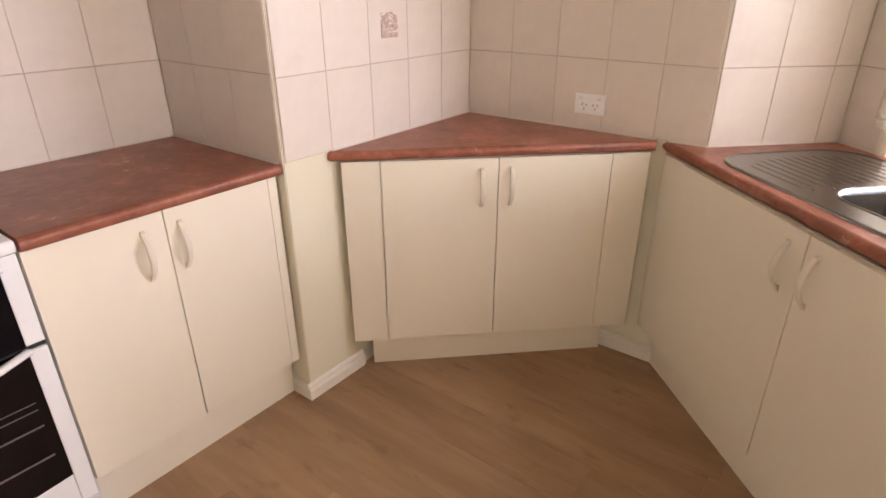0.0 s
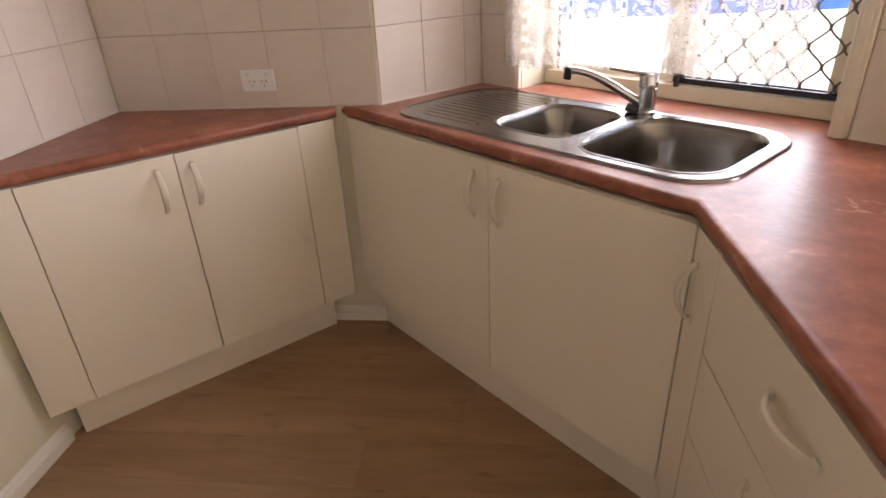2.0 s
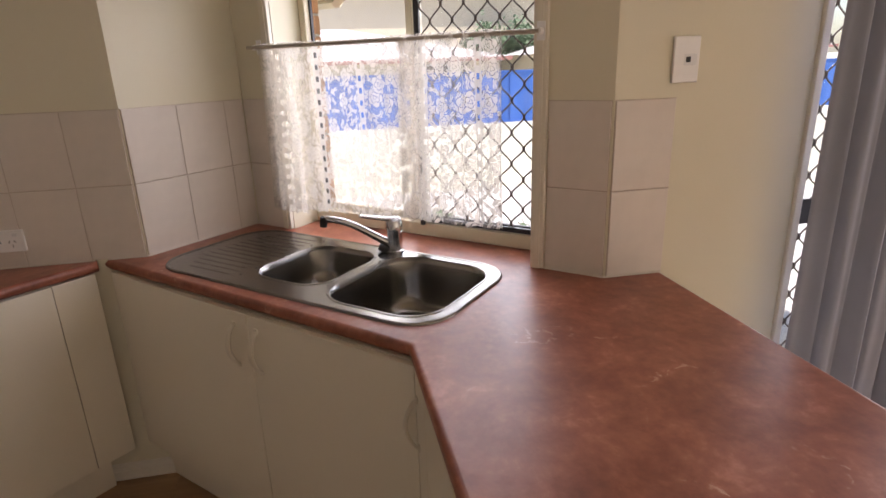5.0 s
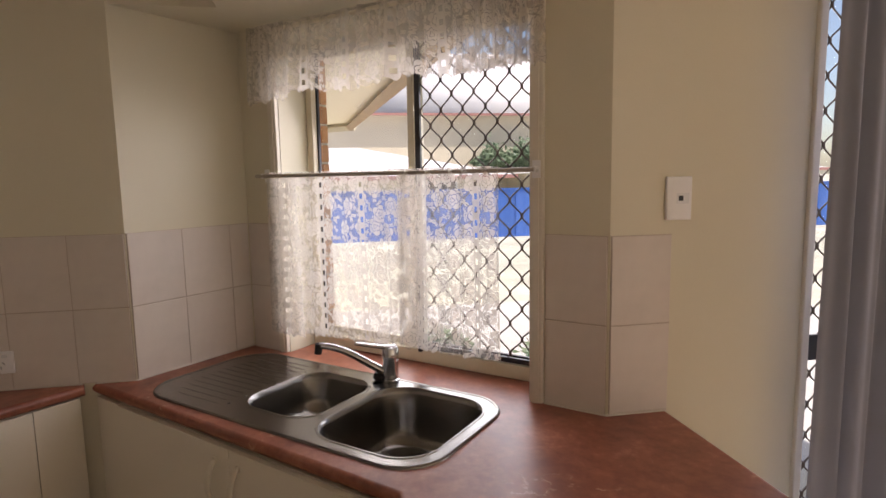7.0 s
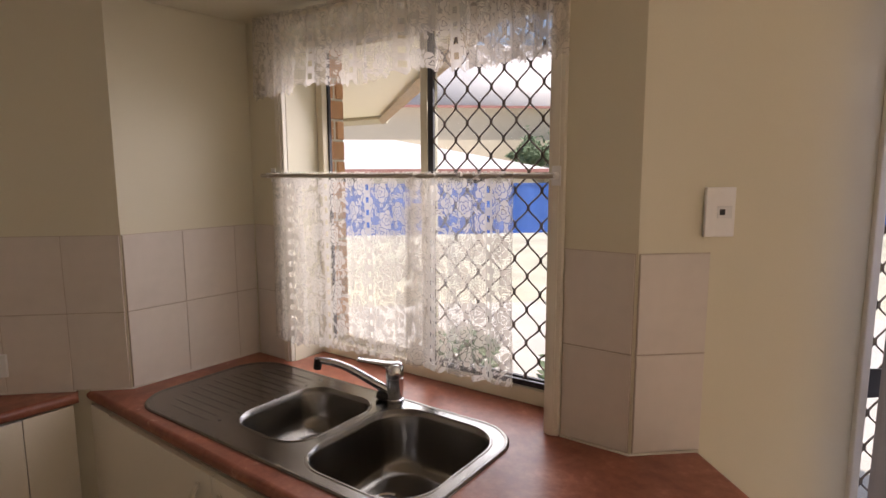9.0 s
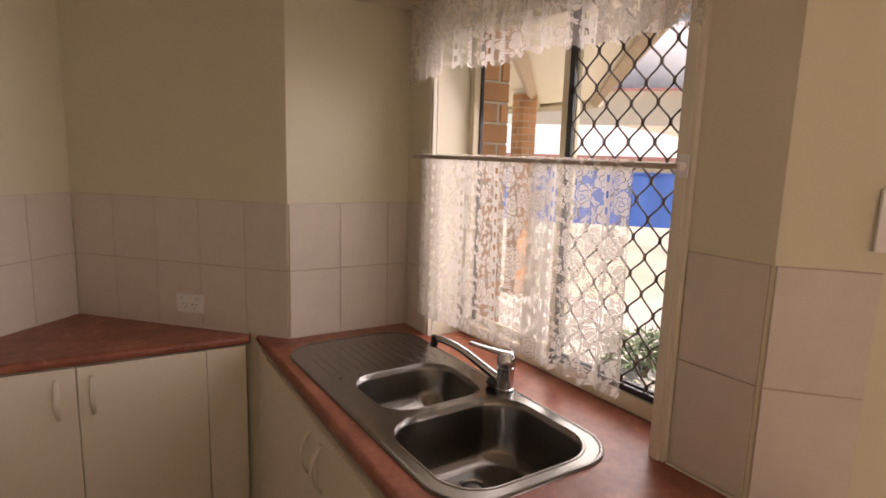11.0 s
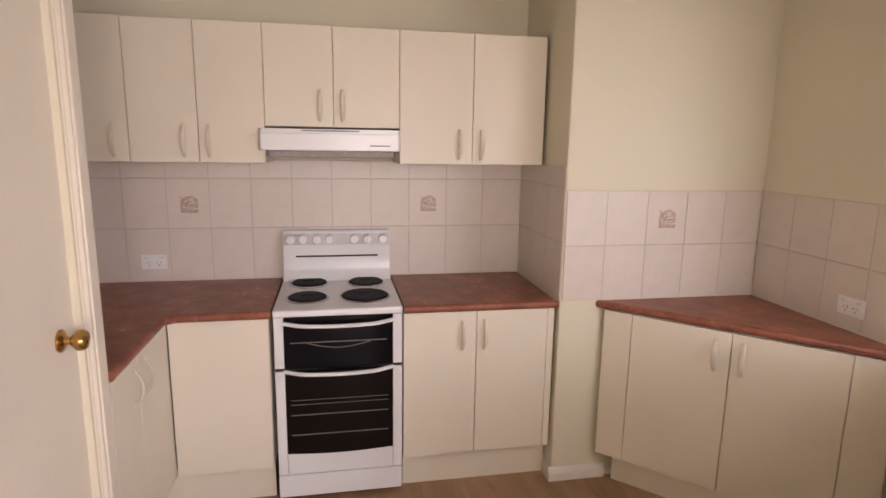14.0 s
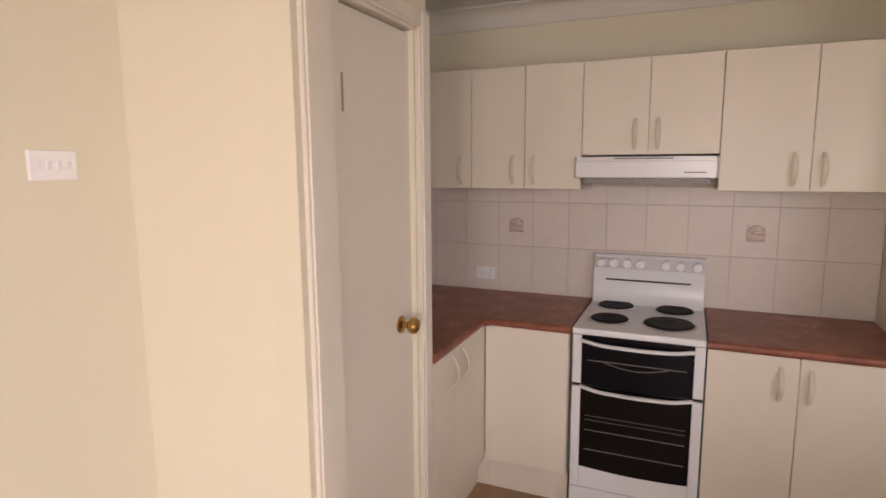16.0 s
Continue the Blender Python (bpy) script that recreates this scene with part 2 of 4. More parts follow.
def lace_material(plain=False):
    """White lace: dense petals and leaves on an open net, the holes see-through."""
    m = bpy.data.materials.new("white_lace")
    m.use_nodes = True
    n, l = m.node_tree.nodes, m.node_tree.links
    out = n["Material Output"]
    n.remove(n["Principled BSDF"])
    uv = n.new("ShaderNodeUVMap")

    def vor(scale, rand=1.0, feature="F1"):
        v = n.new("ShaderNodeTexVoronoi")
        v.voronoi_dimensions, v.feature = "2D", feature
        v.inputs["Scale"].default_value, v.inputs["Randomness"].default_value = scale, rand
        return v

    def calc(op, a, b=None, c=None):
        x = n.new("ShaderNodeMath")
        x.operation = op
        for i, v in enumerate((a, b, c)):
            if v is None:
                continue
            if isinstance(v, (int, float)):
                x.inputs[i].default_value = v
            else:
                l.new(v, x.inputs[i])
        return x.outputs[0]

    wob = n.new("ShaderNodeTexNoise")
    wob.inputs["Scale"].default_value, wob.inputs["Detail"].default_value = 55, 2
    l.new(uv.outputs[0], wob.inputs["Vector"])
    addv = n.new("ShaderNodeVectorMath")
    addv.operation = "MULTIPLY_ADD"
    addv.inputs[1].default_value = (0.007, 0.007, 0)
    l.new(wob.outputs["Color"], addv.inputs[0]), l.new(uv.outputs[0], addv.inputs[2])
    big, leaf, net = vor(12.5, 0.7), vor(38, 0.9), vor(240, 0.2, "DISTANCE_TO_EDGE")
    l.new(addv.outputs[0], big.inputs["Vector"]), l.new(addv.outputs[0], leaf.inputs["Vector"]), l.new(uv.outputs[0], net.inputs["Vector"])

    def polar(v):
        """The way round a cell's middle."""
        d = n.new("ShaderNodeVectorMath")
        d.operation = "SUBTRACT"
        l.new(addv.outputs[0], d.inputs[0]), l.new(v.outputs["Position"], d.inputs[1])
        sp, rnd = n.new("ShaderNodeSeparateXYZ"), n.new("ShaderNodeSeparateColor")
        l.new(d.outputs[0], sp.inputs[0]), l.new(v.outputs["Color"], rnd.inputs[0])
        return calc("MULTIPLY_ADD", rnd.outputs[0], 6.28, calc("ARCTAN2", sp.outputs[1], sp.outputs[0]))

    turn, dist = polar(big), big.outputs["Distance"]
    petal = calc("MULTIPLY_ADD", calc("ABSOLUTE", calc("COSINE", calc("MULTIPLY", turn, 2.5))), 0.11, 0.27)
    middle = calc("MULTIPLY_ADD", calc("ABSOLUTE", calc("SINE", calc("MULTIPLY", turn, 2.5))), 0.07, 0.16)
    heart = calc("MULTIPLY_ADD", calc("COSINE", calc("MULTIPLY", turn, 3.0)), 0.02, 0.075)
    line_1 = calc("GREATER_THAN", calc("ABSOLUTE", calc("SUBTRACT", dist, middle)), 0.017)
    line_2 = calc("GREATER_THAN", calc("ABSOLUTE", calc("SUBTRACT", dist, heart)), 0.015)
    flower = calc("MULTIPLY", calc("LESS_THAN", dist, petal), calc("MULTIPLY", line_1, line_2))
    way = polar(leaf)
    blade = calc("MULTIPLY_ADD", calc("COSINE", calc("MULTIPLY", way, 2.0)), 0.20, 0.34)
    vein = calc("GREATER_THAN", calc("ABSOLUTE", calc("SINE", way)), 0.13)
    leaves = calc("MULTIPLY", calc("MULTIPLY", calc("LESS_THAN", leaf.outputs["Distance"], blade), vein), calc("GREATER_THAN", dist, calc("ADD", petal, 0.04)))
    threads = calc("LESS_THAN", net.outputs["Distance"], 0.13)
    cover = calc("MAXIMUM", calc("MULTIPLY", calc("MAXIMUM", flower, leaves), 0.84), calc("MULTIPLY_ADD", threads, 0.34, 0.09))
    # ladder strips: a dense tape with a row of small openings, at even steps across the cloth
    xy = n.new("ShaderNodeSeparateXYZ")
    l.new(uv.outputs[0], xy.inputs[0])
    across = calc("ABSOLUTE", calc("SUBTRACT", calc("FRACT", calc("MULTIPLY", xy.outputs[0], 4.2)), 0.5))
    tape, slot = calc("LESS_THAN", across, 0.075), calc("LESS_THAN", across, 0.036)
    rung = calc("GREATER_THAN", calc("SINE", calc("MULTIPLY", xy.outputs[1], 165.0)), 0.15)
    hole = calc("MULTIPLY", slot, rung)
    taped = calc("MAXIMUM", cover, calc("MULTIPLY", tape, 0.78))
    cover = calc("MULTIPLY", taped, calc("SUBTRACT", 1.0, calc("MULTIPLY", hole, 0.9)))
    if plain:
        cover = calc("MULTIPLY_ADD", threads, 0.25, 0.42)
    dif, tr, clear = n.new("ShaderNodeBsdfDiffuse"), n.new("ShaderNodeBsdfTranslucent"), n.new("ShaderNodeBsdfTransparent")
    dif.inputs["Color"].default_value = tr.inputs["Color"].default_value = (0.76, 0.715, 0.645, 1)
    cloth, both = n.new("ShaderNodeMixShader"), n.new("ShaderNodeMixShader")
    cloth.inputs[0].default_value = 0.36
    l.new(dif.outputs[0], cloth.inputs[1]), l.new(tr.outputs[0], cloth.inputs[2])
    l.new(cover, both.inputs[0]), l.new(clear.outputs[0], both.inputs[1]), l.new(cloth.outputs[0], both.inputs[2])
    l.new(both.outputs[0], out.inputs["Surface"])
    return m


def glass_material():
    m = bpy.data.materials.new("window_glass")
    m.use_nodes = True
    n, l = m.node_tree.nodes, m.node_tree.links
    n.remove(n["Principled BSDF"])
    clear, gl, fr, mx = n.new("ShaderNodeBsdfTransparent"), n.new("ShaderNodeBsdfGlossy"), n.new("ShaderNodeLayerWeight"), n.new("ShaderNodeMixShader")
    pw, ma = n.new("ShaderNodeMath"), n.new("ShaderNodeMath")
    pw.operation, ma.operation = "POWER", "MULTIPLY_ADD"
    pw.inputs[1].default_value, ma.inputs[1].default_value, ma.inputs[2].default_value = 5.0, 0.5, 0.02
    l.new(fr.outputs["Facing"], pw.inputs[0]), l.new(pw.outputs[0], ma.inputs[0])
    gl.inputs["Roughness"].default_value = 0.02
    clear.inputs["Color"].default_value = (0.93, 0.96, 0.95, 1)
    l.new(ma.outputs[0], mx.inputs[0]), l.new(clear.outputs[0], mx.inputs[1]), l.new(gl.outputs[0], mx.inputs[2])
    l.new(mx.outputs[0], n["Material Output"].inputs["Surface"])
    return m


TOP, PLANK, LACE, GLASS = worktop_material(), plank_material(), lace_material(), glass_material()
SHEER = lace_material(True)
SHEER.name = "white_sheer_net"


# ---- building helpers ----
def mesh_of(bm, name, material, smooth=True):
    bmesh.ops.recalc_face_normals(bm, faces=bm.faces)
    me = bpy.data.meshes.new(name)
    bm.to_mesh(me)
    bm.free()
    me.materials.append(material)
    if smooth:
        me.shade_smooth()
        me.set_sharp_from_angle(angle=radians(35))
        for f in me.polygons:
            if max(abs(c) for c in f.normal) > 0.9995:
                f.use_smooth = False
    return me


def part(name, bm, material, parent, label="", m=None):
    me = bm if isinstance(bm, bpy.types.Mesh) else mesh_of(bm, name, material)
    ob = new(name, me)
    ob.parent = parent
    if m is not None:
        ob.matrix_basis = m
    return tagged(ob, label)


def thing(name, m, label, category, group=""):
    ob = new(name)
    ob.empty_display_size = 0.05
    ob.matrix_basis = m
    return tagged(ob, label, category, group)


def structure(name, bm, material, label, category, m=None):
    ob = new(name, mesh_of(bm, name, material))
    if m is not None:
        ob.matrix_basis = m
    return tagged(ob, label, category, "", "structure")


def add_box(bm, x0, x1, y0, y1, z0, z1, bevel=0.0, seg=2):
    vs = [bm.verts.new((x, y, z)) for x in (x0, x1) for y in (y0, y1) for z in (z0, z1)]
    fs = [bm.faces.new([vs[i] for i in q]) for q in ((0, 1, 3, 2), (4, 6, 7, 5), (0, 4, 5, 1), (2, 3, 7, 6), (0, 2, 6, 4), (1, 5, 7, 3))]
    if bevel:
        es = list({e for f in fs for e in f.edges})
        bmesh.ops.bevel(bm, geom=es, offset=bevel, segments=seg, affect="EDGES", profile=0.5)
    return bm


def box(x0, x1, y0, y1, z0, z1, bevel=0.0, seg=2):
    return add_box(bmesh.new(), x0, x1, y0, y1, z0, z1, bevel, seg)


def prism(points, z0, z1):
    bm = bmesh.new()
    lo = [bm.verts.new((x, y, z0)) for x, y in points]
    hi = [bm.verts.new((x, y, z1)) for x, y in points]
    bm.faces.new(lo), bm.faces.new(hi)
    for i in range(len(points)):
        j = (i + 1) % len(points)
        bm.faces.new((lo[i], lo[j], hi[j], hi[i]))
    return bm


def add_cyl(bm, p, q, r0, r1=None, n=20):
    """A round bar from p to q."""
    p, q = Vector(p), Vector(q)
    r1 = r0 if r1 is None else r1
    d = (q - p).normalized()
    a = d.orthogonal().normalized()
    b = d.cross(a)
    rings = []
    for c, r in ((p, r0), (q, r1)):
        rings.append([bm.verts.new(c + r * (math.cos(2 * math.pi * i / n) * a + math.sin(2 * math.pi * i / n) * b)) for i in range(n)])
    bm.faces.new(rings[0]), bm.faces.new(rings[1])
    for i in range(n):
        j = (i + 1) % n
        bm.faces.new((rings[0][i], rings[0][j], rings[1][j], rings[1][i]))
    return bm


def cyl(p, q, r0, r1=None, n=20):
    return add_cyl(bmesh.new(), p, q, r0, r1, n)


def add_tube(bm, pts, radius, n=8, flat=1.0, up=(0, 0, 1)):
    """A bar swept along points; flat squeezes it across up."""
    pts = [Vector(p) for p in pts]
    rings = []
    for i, p in enumerate(pts):
        d = (pts[min(i + 1, len(pts) - 1)] - pts[max(i - 1, 0)]).normalized()
        a = d.cross(Vector(up))
        a = a.normalized() if a.length > 1e-4 else d.orthogonal().normalized()
        b = a.cross(d)
        r = radius(i / (len(pts) - 1)) if callable(radius) else radius
        rings.append([bm.verts.new(p + r * (math.cos(2 * math.pi * k / n) * a * flat + math.sin(2 * math.pi * k / n) * b)) for k in range(n)])
    for s, t in zip(rings, rings[1:]):
        for k in range(n):
            bm.faces.new((s[k], s[(k + 1) % n], t[(k + 1) % n], t[k]))
    bm.faces.new(rings[0]), bm.faces.new(rings[-1])
    return bm


def tube(pts, radius, n=8, flat=1.0, up=(0, 0, 1)):
    return add_tube(bmesh.new(), pts, radius, n, flat, up)


def lathe(profile, n=24):
    """Turned about z: (radius, height) pairs."""
    bm = bmesh.new()
    rings = [[bm.verts.new((r * math.cos(2 * math.pi * i / n), r * math.sin(2 * math.pi * i / n), z)) for i in range(n)] for r, z in profile]
    for s, t in zip(rings, rings[1:]):
        for i in range(n):
            bm.faces.new((s[i], s[(i + 1) % n], t[(i + 1) % n], t[i]))
    bm.faces.new(rings[0]), bm.faces.new(rings[-1])
    return bm


def heading(p, q):
    """The frame with x from p towards q and y to the left of it, standing on the floor."""
    return pose(p[0], p[1], 0, 0, 0, math.degrees(math.atan2(q[1] - p[1], q[0] - p[0])))


# ---- plan ----
CEILING, SOFFIT, COUNTER, FLOOR = 2.42, 2.10, 0.90, 0.028
SINK_CORNER, TILE_PIER = (0.336, -1.283), (-0.611, -2.326)
WIN = heading(SINK_CORNER, TILE_PIER)      # x along the window wall, y outwards (minus y into the room)


def wall(name, p, q, thick=0.1, height=CEILING + 0.08, openings=(), label="cream painted plaster wall", trim=(0, 0)):
    """A wall whose room face runs from p to q, its thickness to the left; openings are (start, end, bottom, top)."""
    length = math.hypot(q[0] - p[0], q[1] - p[1])
    bm = bmesh.new()
    a = trim[0]
    for s0, s1, z0, z1 in openings:
        add_box(bm, a, s0, 0, thick, 0, height)
        if z0 > 0:
            add_box(bm, s0, s1, 0, thick, 0, z0)
        add_box(bm, s0, s1, 0, thick, z1, height)
        a = s1
    add_box(bm, a, length - trim[1], 0, thick, 0, height)
    return structure(name, bm, WALL, label, "wall", heading(p, q))


wall_west = wall("wall_west", (-3.19, -6.2), (-3.19, 0.605))
wall_oven = wall("wall_oven", (-3.19, 0.605), (-0.96, 0.605), label="cream wall with a tiled splashback behind the stove")
wall_pier_side = wall("wall_pier_side", (-0.96, 0.605), (-0.96, 0.0), trim=(0, 0.003), label="cream side of the wall pier, tiled below")
wall_north = wall("wall_north", (-0.957, 0.0), (0.0, 0.0), label="cream wall above a tiled splashback")
wall_east = wall("wall_east", (0.0, 0.0), (0.0, -0.948), label="cream wall above a tiled splashback")
wall_bay = wall("wall_bay", (0.0, -0.948), SINK_CORNER, label="cream slanted wall beside the sink window")
WOPEN = (0.20, 1.187, 0.86, 2.06)
wall_window = wall("wall_window", SINK_CORNER, TILE_PIER, thick=0.20, openings=[WOPEN], label="cream wall round the kitchen window")
wall_dining = wall("wall_dining", TILE_PIER, (-0.611, -6.2), thick=0.12, openings=[(0.612, 2.45, 0.0, 2.12)], label="cream dining wall with a sliding door")
wall_south = wall("wall_south", (-0.611, -6.2), (-3.19, -6.2), thick=0.12, openings=[(0.25, 2.3, 0.5, 2.15)], label="cream wall with a wide window")
wall_pantry = wall("wall_pantry", (-2.62, -1.30), (-2.62, -0.56), thick=0.09, openings=[(0.150, 0.664, 0, 2.055)], label="cream pantry wall with a narrow door")
wall_pantry_south = wall("wall_pantry_south", (-3.19, -1.297), (-2.623, -1.297), thick=0.09, label="cream side wall of the pantry")
wall_pantry_north = wall("wall_pantry_north", (-2.623, -0.563), (-3.19, -0.563), thick=0.09, label="cream side wall of the pantry")

structure("ceiling", box(-3.3, 0.5, -6.3, 0.72, CEILING, CEILING + 0.08), CEIL, "flat off-white plaster ceiling", "ceiling")
structure("bulkhead", prism([(0.002, -0.956), (0.33, -1.284), (-0.606, -2.322), (-0.613, -2.50), (-1.66, -2.50), (-1.66, -1.275), (0.002, -1.275)], SOFFIT, CEILING - 0.003), WALL, "dropped plaster bulkhead over sink and peninsula", "bulkhead")


def cornice(name, p, q, cut0=0.0, cut1=0.0):
    """A coved cornice along the room face from p to q."""
    length = math.hypot(q[0] - p[0], q[1] - p[1])
    prof = [(0.0, CEILING - 0.003), (0.0, CEILING - 0.105), (-0.012, CEILING - 0.105), (-0.014, CEILING - 0.09)]
    prof += [(-0.09 + 0.076 * math.cos(a), CEILING - 0.09 + 0.074 * math.sin(a)) for a in (0.25, 0.55, 0.85, 1.15, 1.45)]
    prof += [(-0.095, CEILING - 0.014), (-0.097, CEILING - 0.003)]
    bm = bmesh.new()
    ends = [[bm.verts.new((x - cut * y, y, z)) for y, z in prof] for x, cut in ((0.003, cut0), (length - 0.003, cut1))]
    for i in range(len(prof)):
        j = (i + 1) % len(prof)
        bm.faces.new((ends[0][i], ends[0][j], ends[1][j], ends[1][i]))
    bm.faces.new(ends[0]), bm.faces.new(ends[1])
    return structure(name, bm, CEIL, "white coved plaster cornice", "cornice", heading(p, q))


cornice("cornice_1", (-3.19, 0.605), (-0.96, 0.605), 1, -1)
cornice("cornice_2", (-0.96, 0.605), (-0.96, 0.0), 1, 1)
cornice("cornice_3", (-0.96, 0.0), (0.0, 0.0), -1, -1)
cornice("cornice_4", (0.0, 0.0), (0.0, -1.29), 1, 0)
cornice("cornice_5", (-3.19, -0.563), (-3.19, 0.605), 1, -1)


def skirting(name, p, q):
    length = math.hypot(q[0] - p[0], q[1] - p[1])
    prof = [(y, FLOOR + 0.68 * z) for y, z in ((0, 0), (-0.016, 0), (-0.016, 0.055), (-0.012, 0.060), (-0.014, 0.066), (-0.010, 0.074), (-0.011, 0.080), (-0.004, 0.092), (0, 0.094))]
    bm = bmesh.new()
    ends = [[bm.verts.new((x, y, z)) for y, z in prof] for x in (0, length)]
    for i in range(len(prof)):
        j = (i + 1) % len(prof)
        bm.faces.new((ends[0][i], ends[0][j], ends[1][j], ends[1][i]))
    bm.faces.new(ends[0]), bm.faces.new(ends[1])
    return structure(name, bm, SKIRT, "white moulded skirting board", "skirting", heading(p, q))


skirting("skirting_1", (-0.976, 0.0), (-0.70, 0.0))
skirting("skirting_2", (-0.96, 0.10), (-0.96, 0.0))
skirting("skirting_3", (0.0, -0.66), (0.0, -0.93))
skirting("skirting_4", (-3.19, -6.2), (-3.19, -1.30))
skirting("skirting_5", (-3.19, -1.297), (-2.62, -1.297))
skirting("skirting_6", (-0.611, -2.52), (-0.611, -2.88))

floor = structure("floor", box(-3.25, 0.40, -6.25, 0.66, -0.10, FLOOR - 0.004), PAVE, "oak-look vinyl plank floor", "floor")
structure("ground", box(-400, 400, -400, 400, -0.9, -0.30), LAWN, "sunlit pale dry lawn", "lawn")


# ---- window over the sink ----
def wire_mesh(parent, x0, x1, z0, z1, y, pitch=0.082, rise=0.098, knot=1.770, name="grille_wire"):
    """Expanded diamond mesh: zigzag strips that touch at the knots."""
    k = int((x1 - x0) / (pitch / 2)) + 1
    for i in range(k):
        cx = x0 + pitch / 4 + i * pitch / 2
        sign = 1 if i % 2 else -1
        pts = []
        steps_ = int((z1 - z0) / (rise / 24))
        for j in range(steps_ + 1):
            z = z0 + (z1 - z0) * j / steps_
            c = max(-1, min(1, 1.06 * math.cos(2 * math.pi * (z - knot) / rise)))
            c = 0.5 * c + 0.5 * math.asin(0.9 * c) / math.asin(0.9)
            w = pitch / 4 * 0.93 * c
            pts.append((min(max(cx + sign * w, x0), x1), y, z))
        part(name, tube(pts, lambda f: 0.0030 + 0.0013 * abs(math.cos(2 * math.pi * (z0 + f * (z1 - z0) - knot) / rise)) ** 10, 6, 0.9, (0, 1, 0)), GRILLE, parent)


window_1 = thing("window_1", WIN, "cream aluminium sliding window with a diamond security grille over one half", "window")
window_1["kind"] = "structure"
A0, A1 = 0.202, 1.185
FY0, FY1 = 0.135, 0.178
for n_, b_ in (("window_sill", box(A0, A1, FY0 - 0.010, FY1, 0.902, 0.950, 0.004)), ("window_frame", box(A0, A0 + 0.030, FY0, FY1, 0.95, 2.03, 0.003)),
               ("window_frame", box(A1 - 0.030, A1, FY0, FY1, 0.95, 2.03, 0.003)), ("window_frame", box(A0, A1, FY0, FY1, 2.03, 2.058, 0.003))):
    part(n_, b_, SHADEM, window_1)
for side, (a, b, y) in enumerate(((A0 + 0.026, 0.715, 0.160), (0.668, A1 - 0.032, 0.144))):
    sash = part("sash", box(a, a + (0.010 if side == 0 else 0.026), y, y + 0.014, 0.952, 2.028, 0.002), DARK if side == 0 else SHADEM, window_1)
    part("stile", box(b - 0.030, b, y, y + 0.014, 0.952, 2.028, 0.002), SHADEM, sash)
    part("rail", box(a + 0.026, b - 0.030, y, y + 0.014, 0.952, 0.975, 0.002), SHADEM if side == 0 else DARK, sash)
    part("rail", box(a + 0.026, b - 0.030, y, y + 0.014, 2.004, 2.028, 0.002), SHADEM, sash)
    pane = part("pane", box(a + 0.024, b - 0.028, y + 0.005, y + 0.009, 0.97, 2.006), GLASS, sash)
    pane.visible_shadow = False
part("screen_frame", box(0.712, 0.732, 0.124, 0.136, 0.955, 2.028, 0.002), DARK, window_1)
part("screen_frame", box(A1 - 0.020, A1 - 0.002, 0.124, 0.136, 0.955, 2.028, 0.002), DARK, window_1)
part("screen_frame", box(0.732, A1 - 0.020, 0.124, 0.136, 0.955, 0.972, 0.002), DARK, window_1)
wire_mesh(window_1, 0.732, A1 - 0.020, 0.972, 2.02, 0.130)
part("latch", box(0.715, 0.729, 0.108, 0.124, 0.945, 0.995, 0.003), DARK, window_1, "small black window latch")

for n_, (a, b) in (("architrave_1", (0.160, 0.199)), ("architrave_2", (1.188, 1.228))):
    bm = box(a, b, -0.018, -0.0005, COUNTER, SOFFIT - 0.002, 0.003)
    add_box(bm, a + 0.011, b - 0.011, -0.022, -0.017, COUNTER, SOFFIT - 0.002, 0.002)
    structure(n_, bm, TRIM, "cream painted timber window architrave", "architrave", WIN)


def drape(x0, x1, z0, z1, folds, depth, y=0.0, nx=160, nz=14, scallop=0.0, scal_n=30, flare=0.0, gathers=1.35, rise=None, seed=1):
    """Hanging cloth with uneven folds; uv in metres of cloth."""
    rnd = random.Random(seed)
    ph = [rnd.uniform(0, 6.28) for _ in range(4)]
    bm = bmesh.new()
    uv = bm.loops.layers.uv.new("UVMap")
    grid = []
    for i in range(nx + 1):
        u = i / nx
        w = 0.6 * math.sin(folds * 6.283 * u + ph[0] + 1.3 * math.sin(5 * u + ph[1])) + 0.4 * math.sin(folds * 1.7 * 6.283 * u + ph[2])
        col = []
        for j in range(nz + 1):
            v = j / nz
            low = (z0 + (rise(u) if rise else 0)) + scallop * abs(math.sin(math.pi * scal_n * u))
            z = z1 + (low - z1) * v
            amp = depth * (0.45 + 0.55 * v) * (0.75 + 0.25 * math.sin(3 * u + ph[3]))
            x = x0 + (x1 - x0) * u + flare * v * (u - 0.5) * 2 + 0.25 * depth * math.cos(folds * 6.283 * u + ph[0]) * v
            col.append((bm.verts.new((x, y + amp * w, z)), (u * (x1 - x0) * gathers, z)))
        grid.append(col)
    for i in range(nx):
        for j in range(nz):
            q = (grid[i][j], grid[i + 1][j], grid[i + 1][j + 1], grid[i][j + 1])
            f = bm.faces.new([c[0] for c in q])
            for lp, c in zip(f.loops, q):
                lp[uv].uv = c[1]
    return bm


cafe = thing("lace_cafe_curtain", WIN @ pose(0, 0, 0), "white floral lace cafe curtain half drawn on a thin white rod", "curtain")
part("curtain_cloth", drape(0.165, 0.79, 0.985, 1.579, 7, 0.016, -0.045, rise=lambda u: 0.028 * u, flare=0.022, scallop=0.006, scal_n=22, seed=3), LACE, cafe)
part("curtain_cloth", drape(0.162, 0.300, 0.975, 1.574, 3, 0.014, -0.030, 60, flare=0.012, scallop=0.006, scal_n=6, seed=31), LACE, cafe)
part("curtain_cloth", drape(0.745, 0.850, 1.010, 1.574, 2, 0.012, -0.032, 40, scallop=0.006, scal_n=4, seed=33), LACE, cafe)
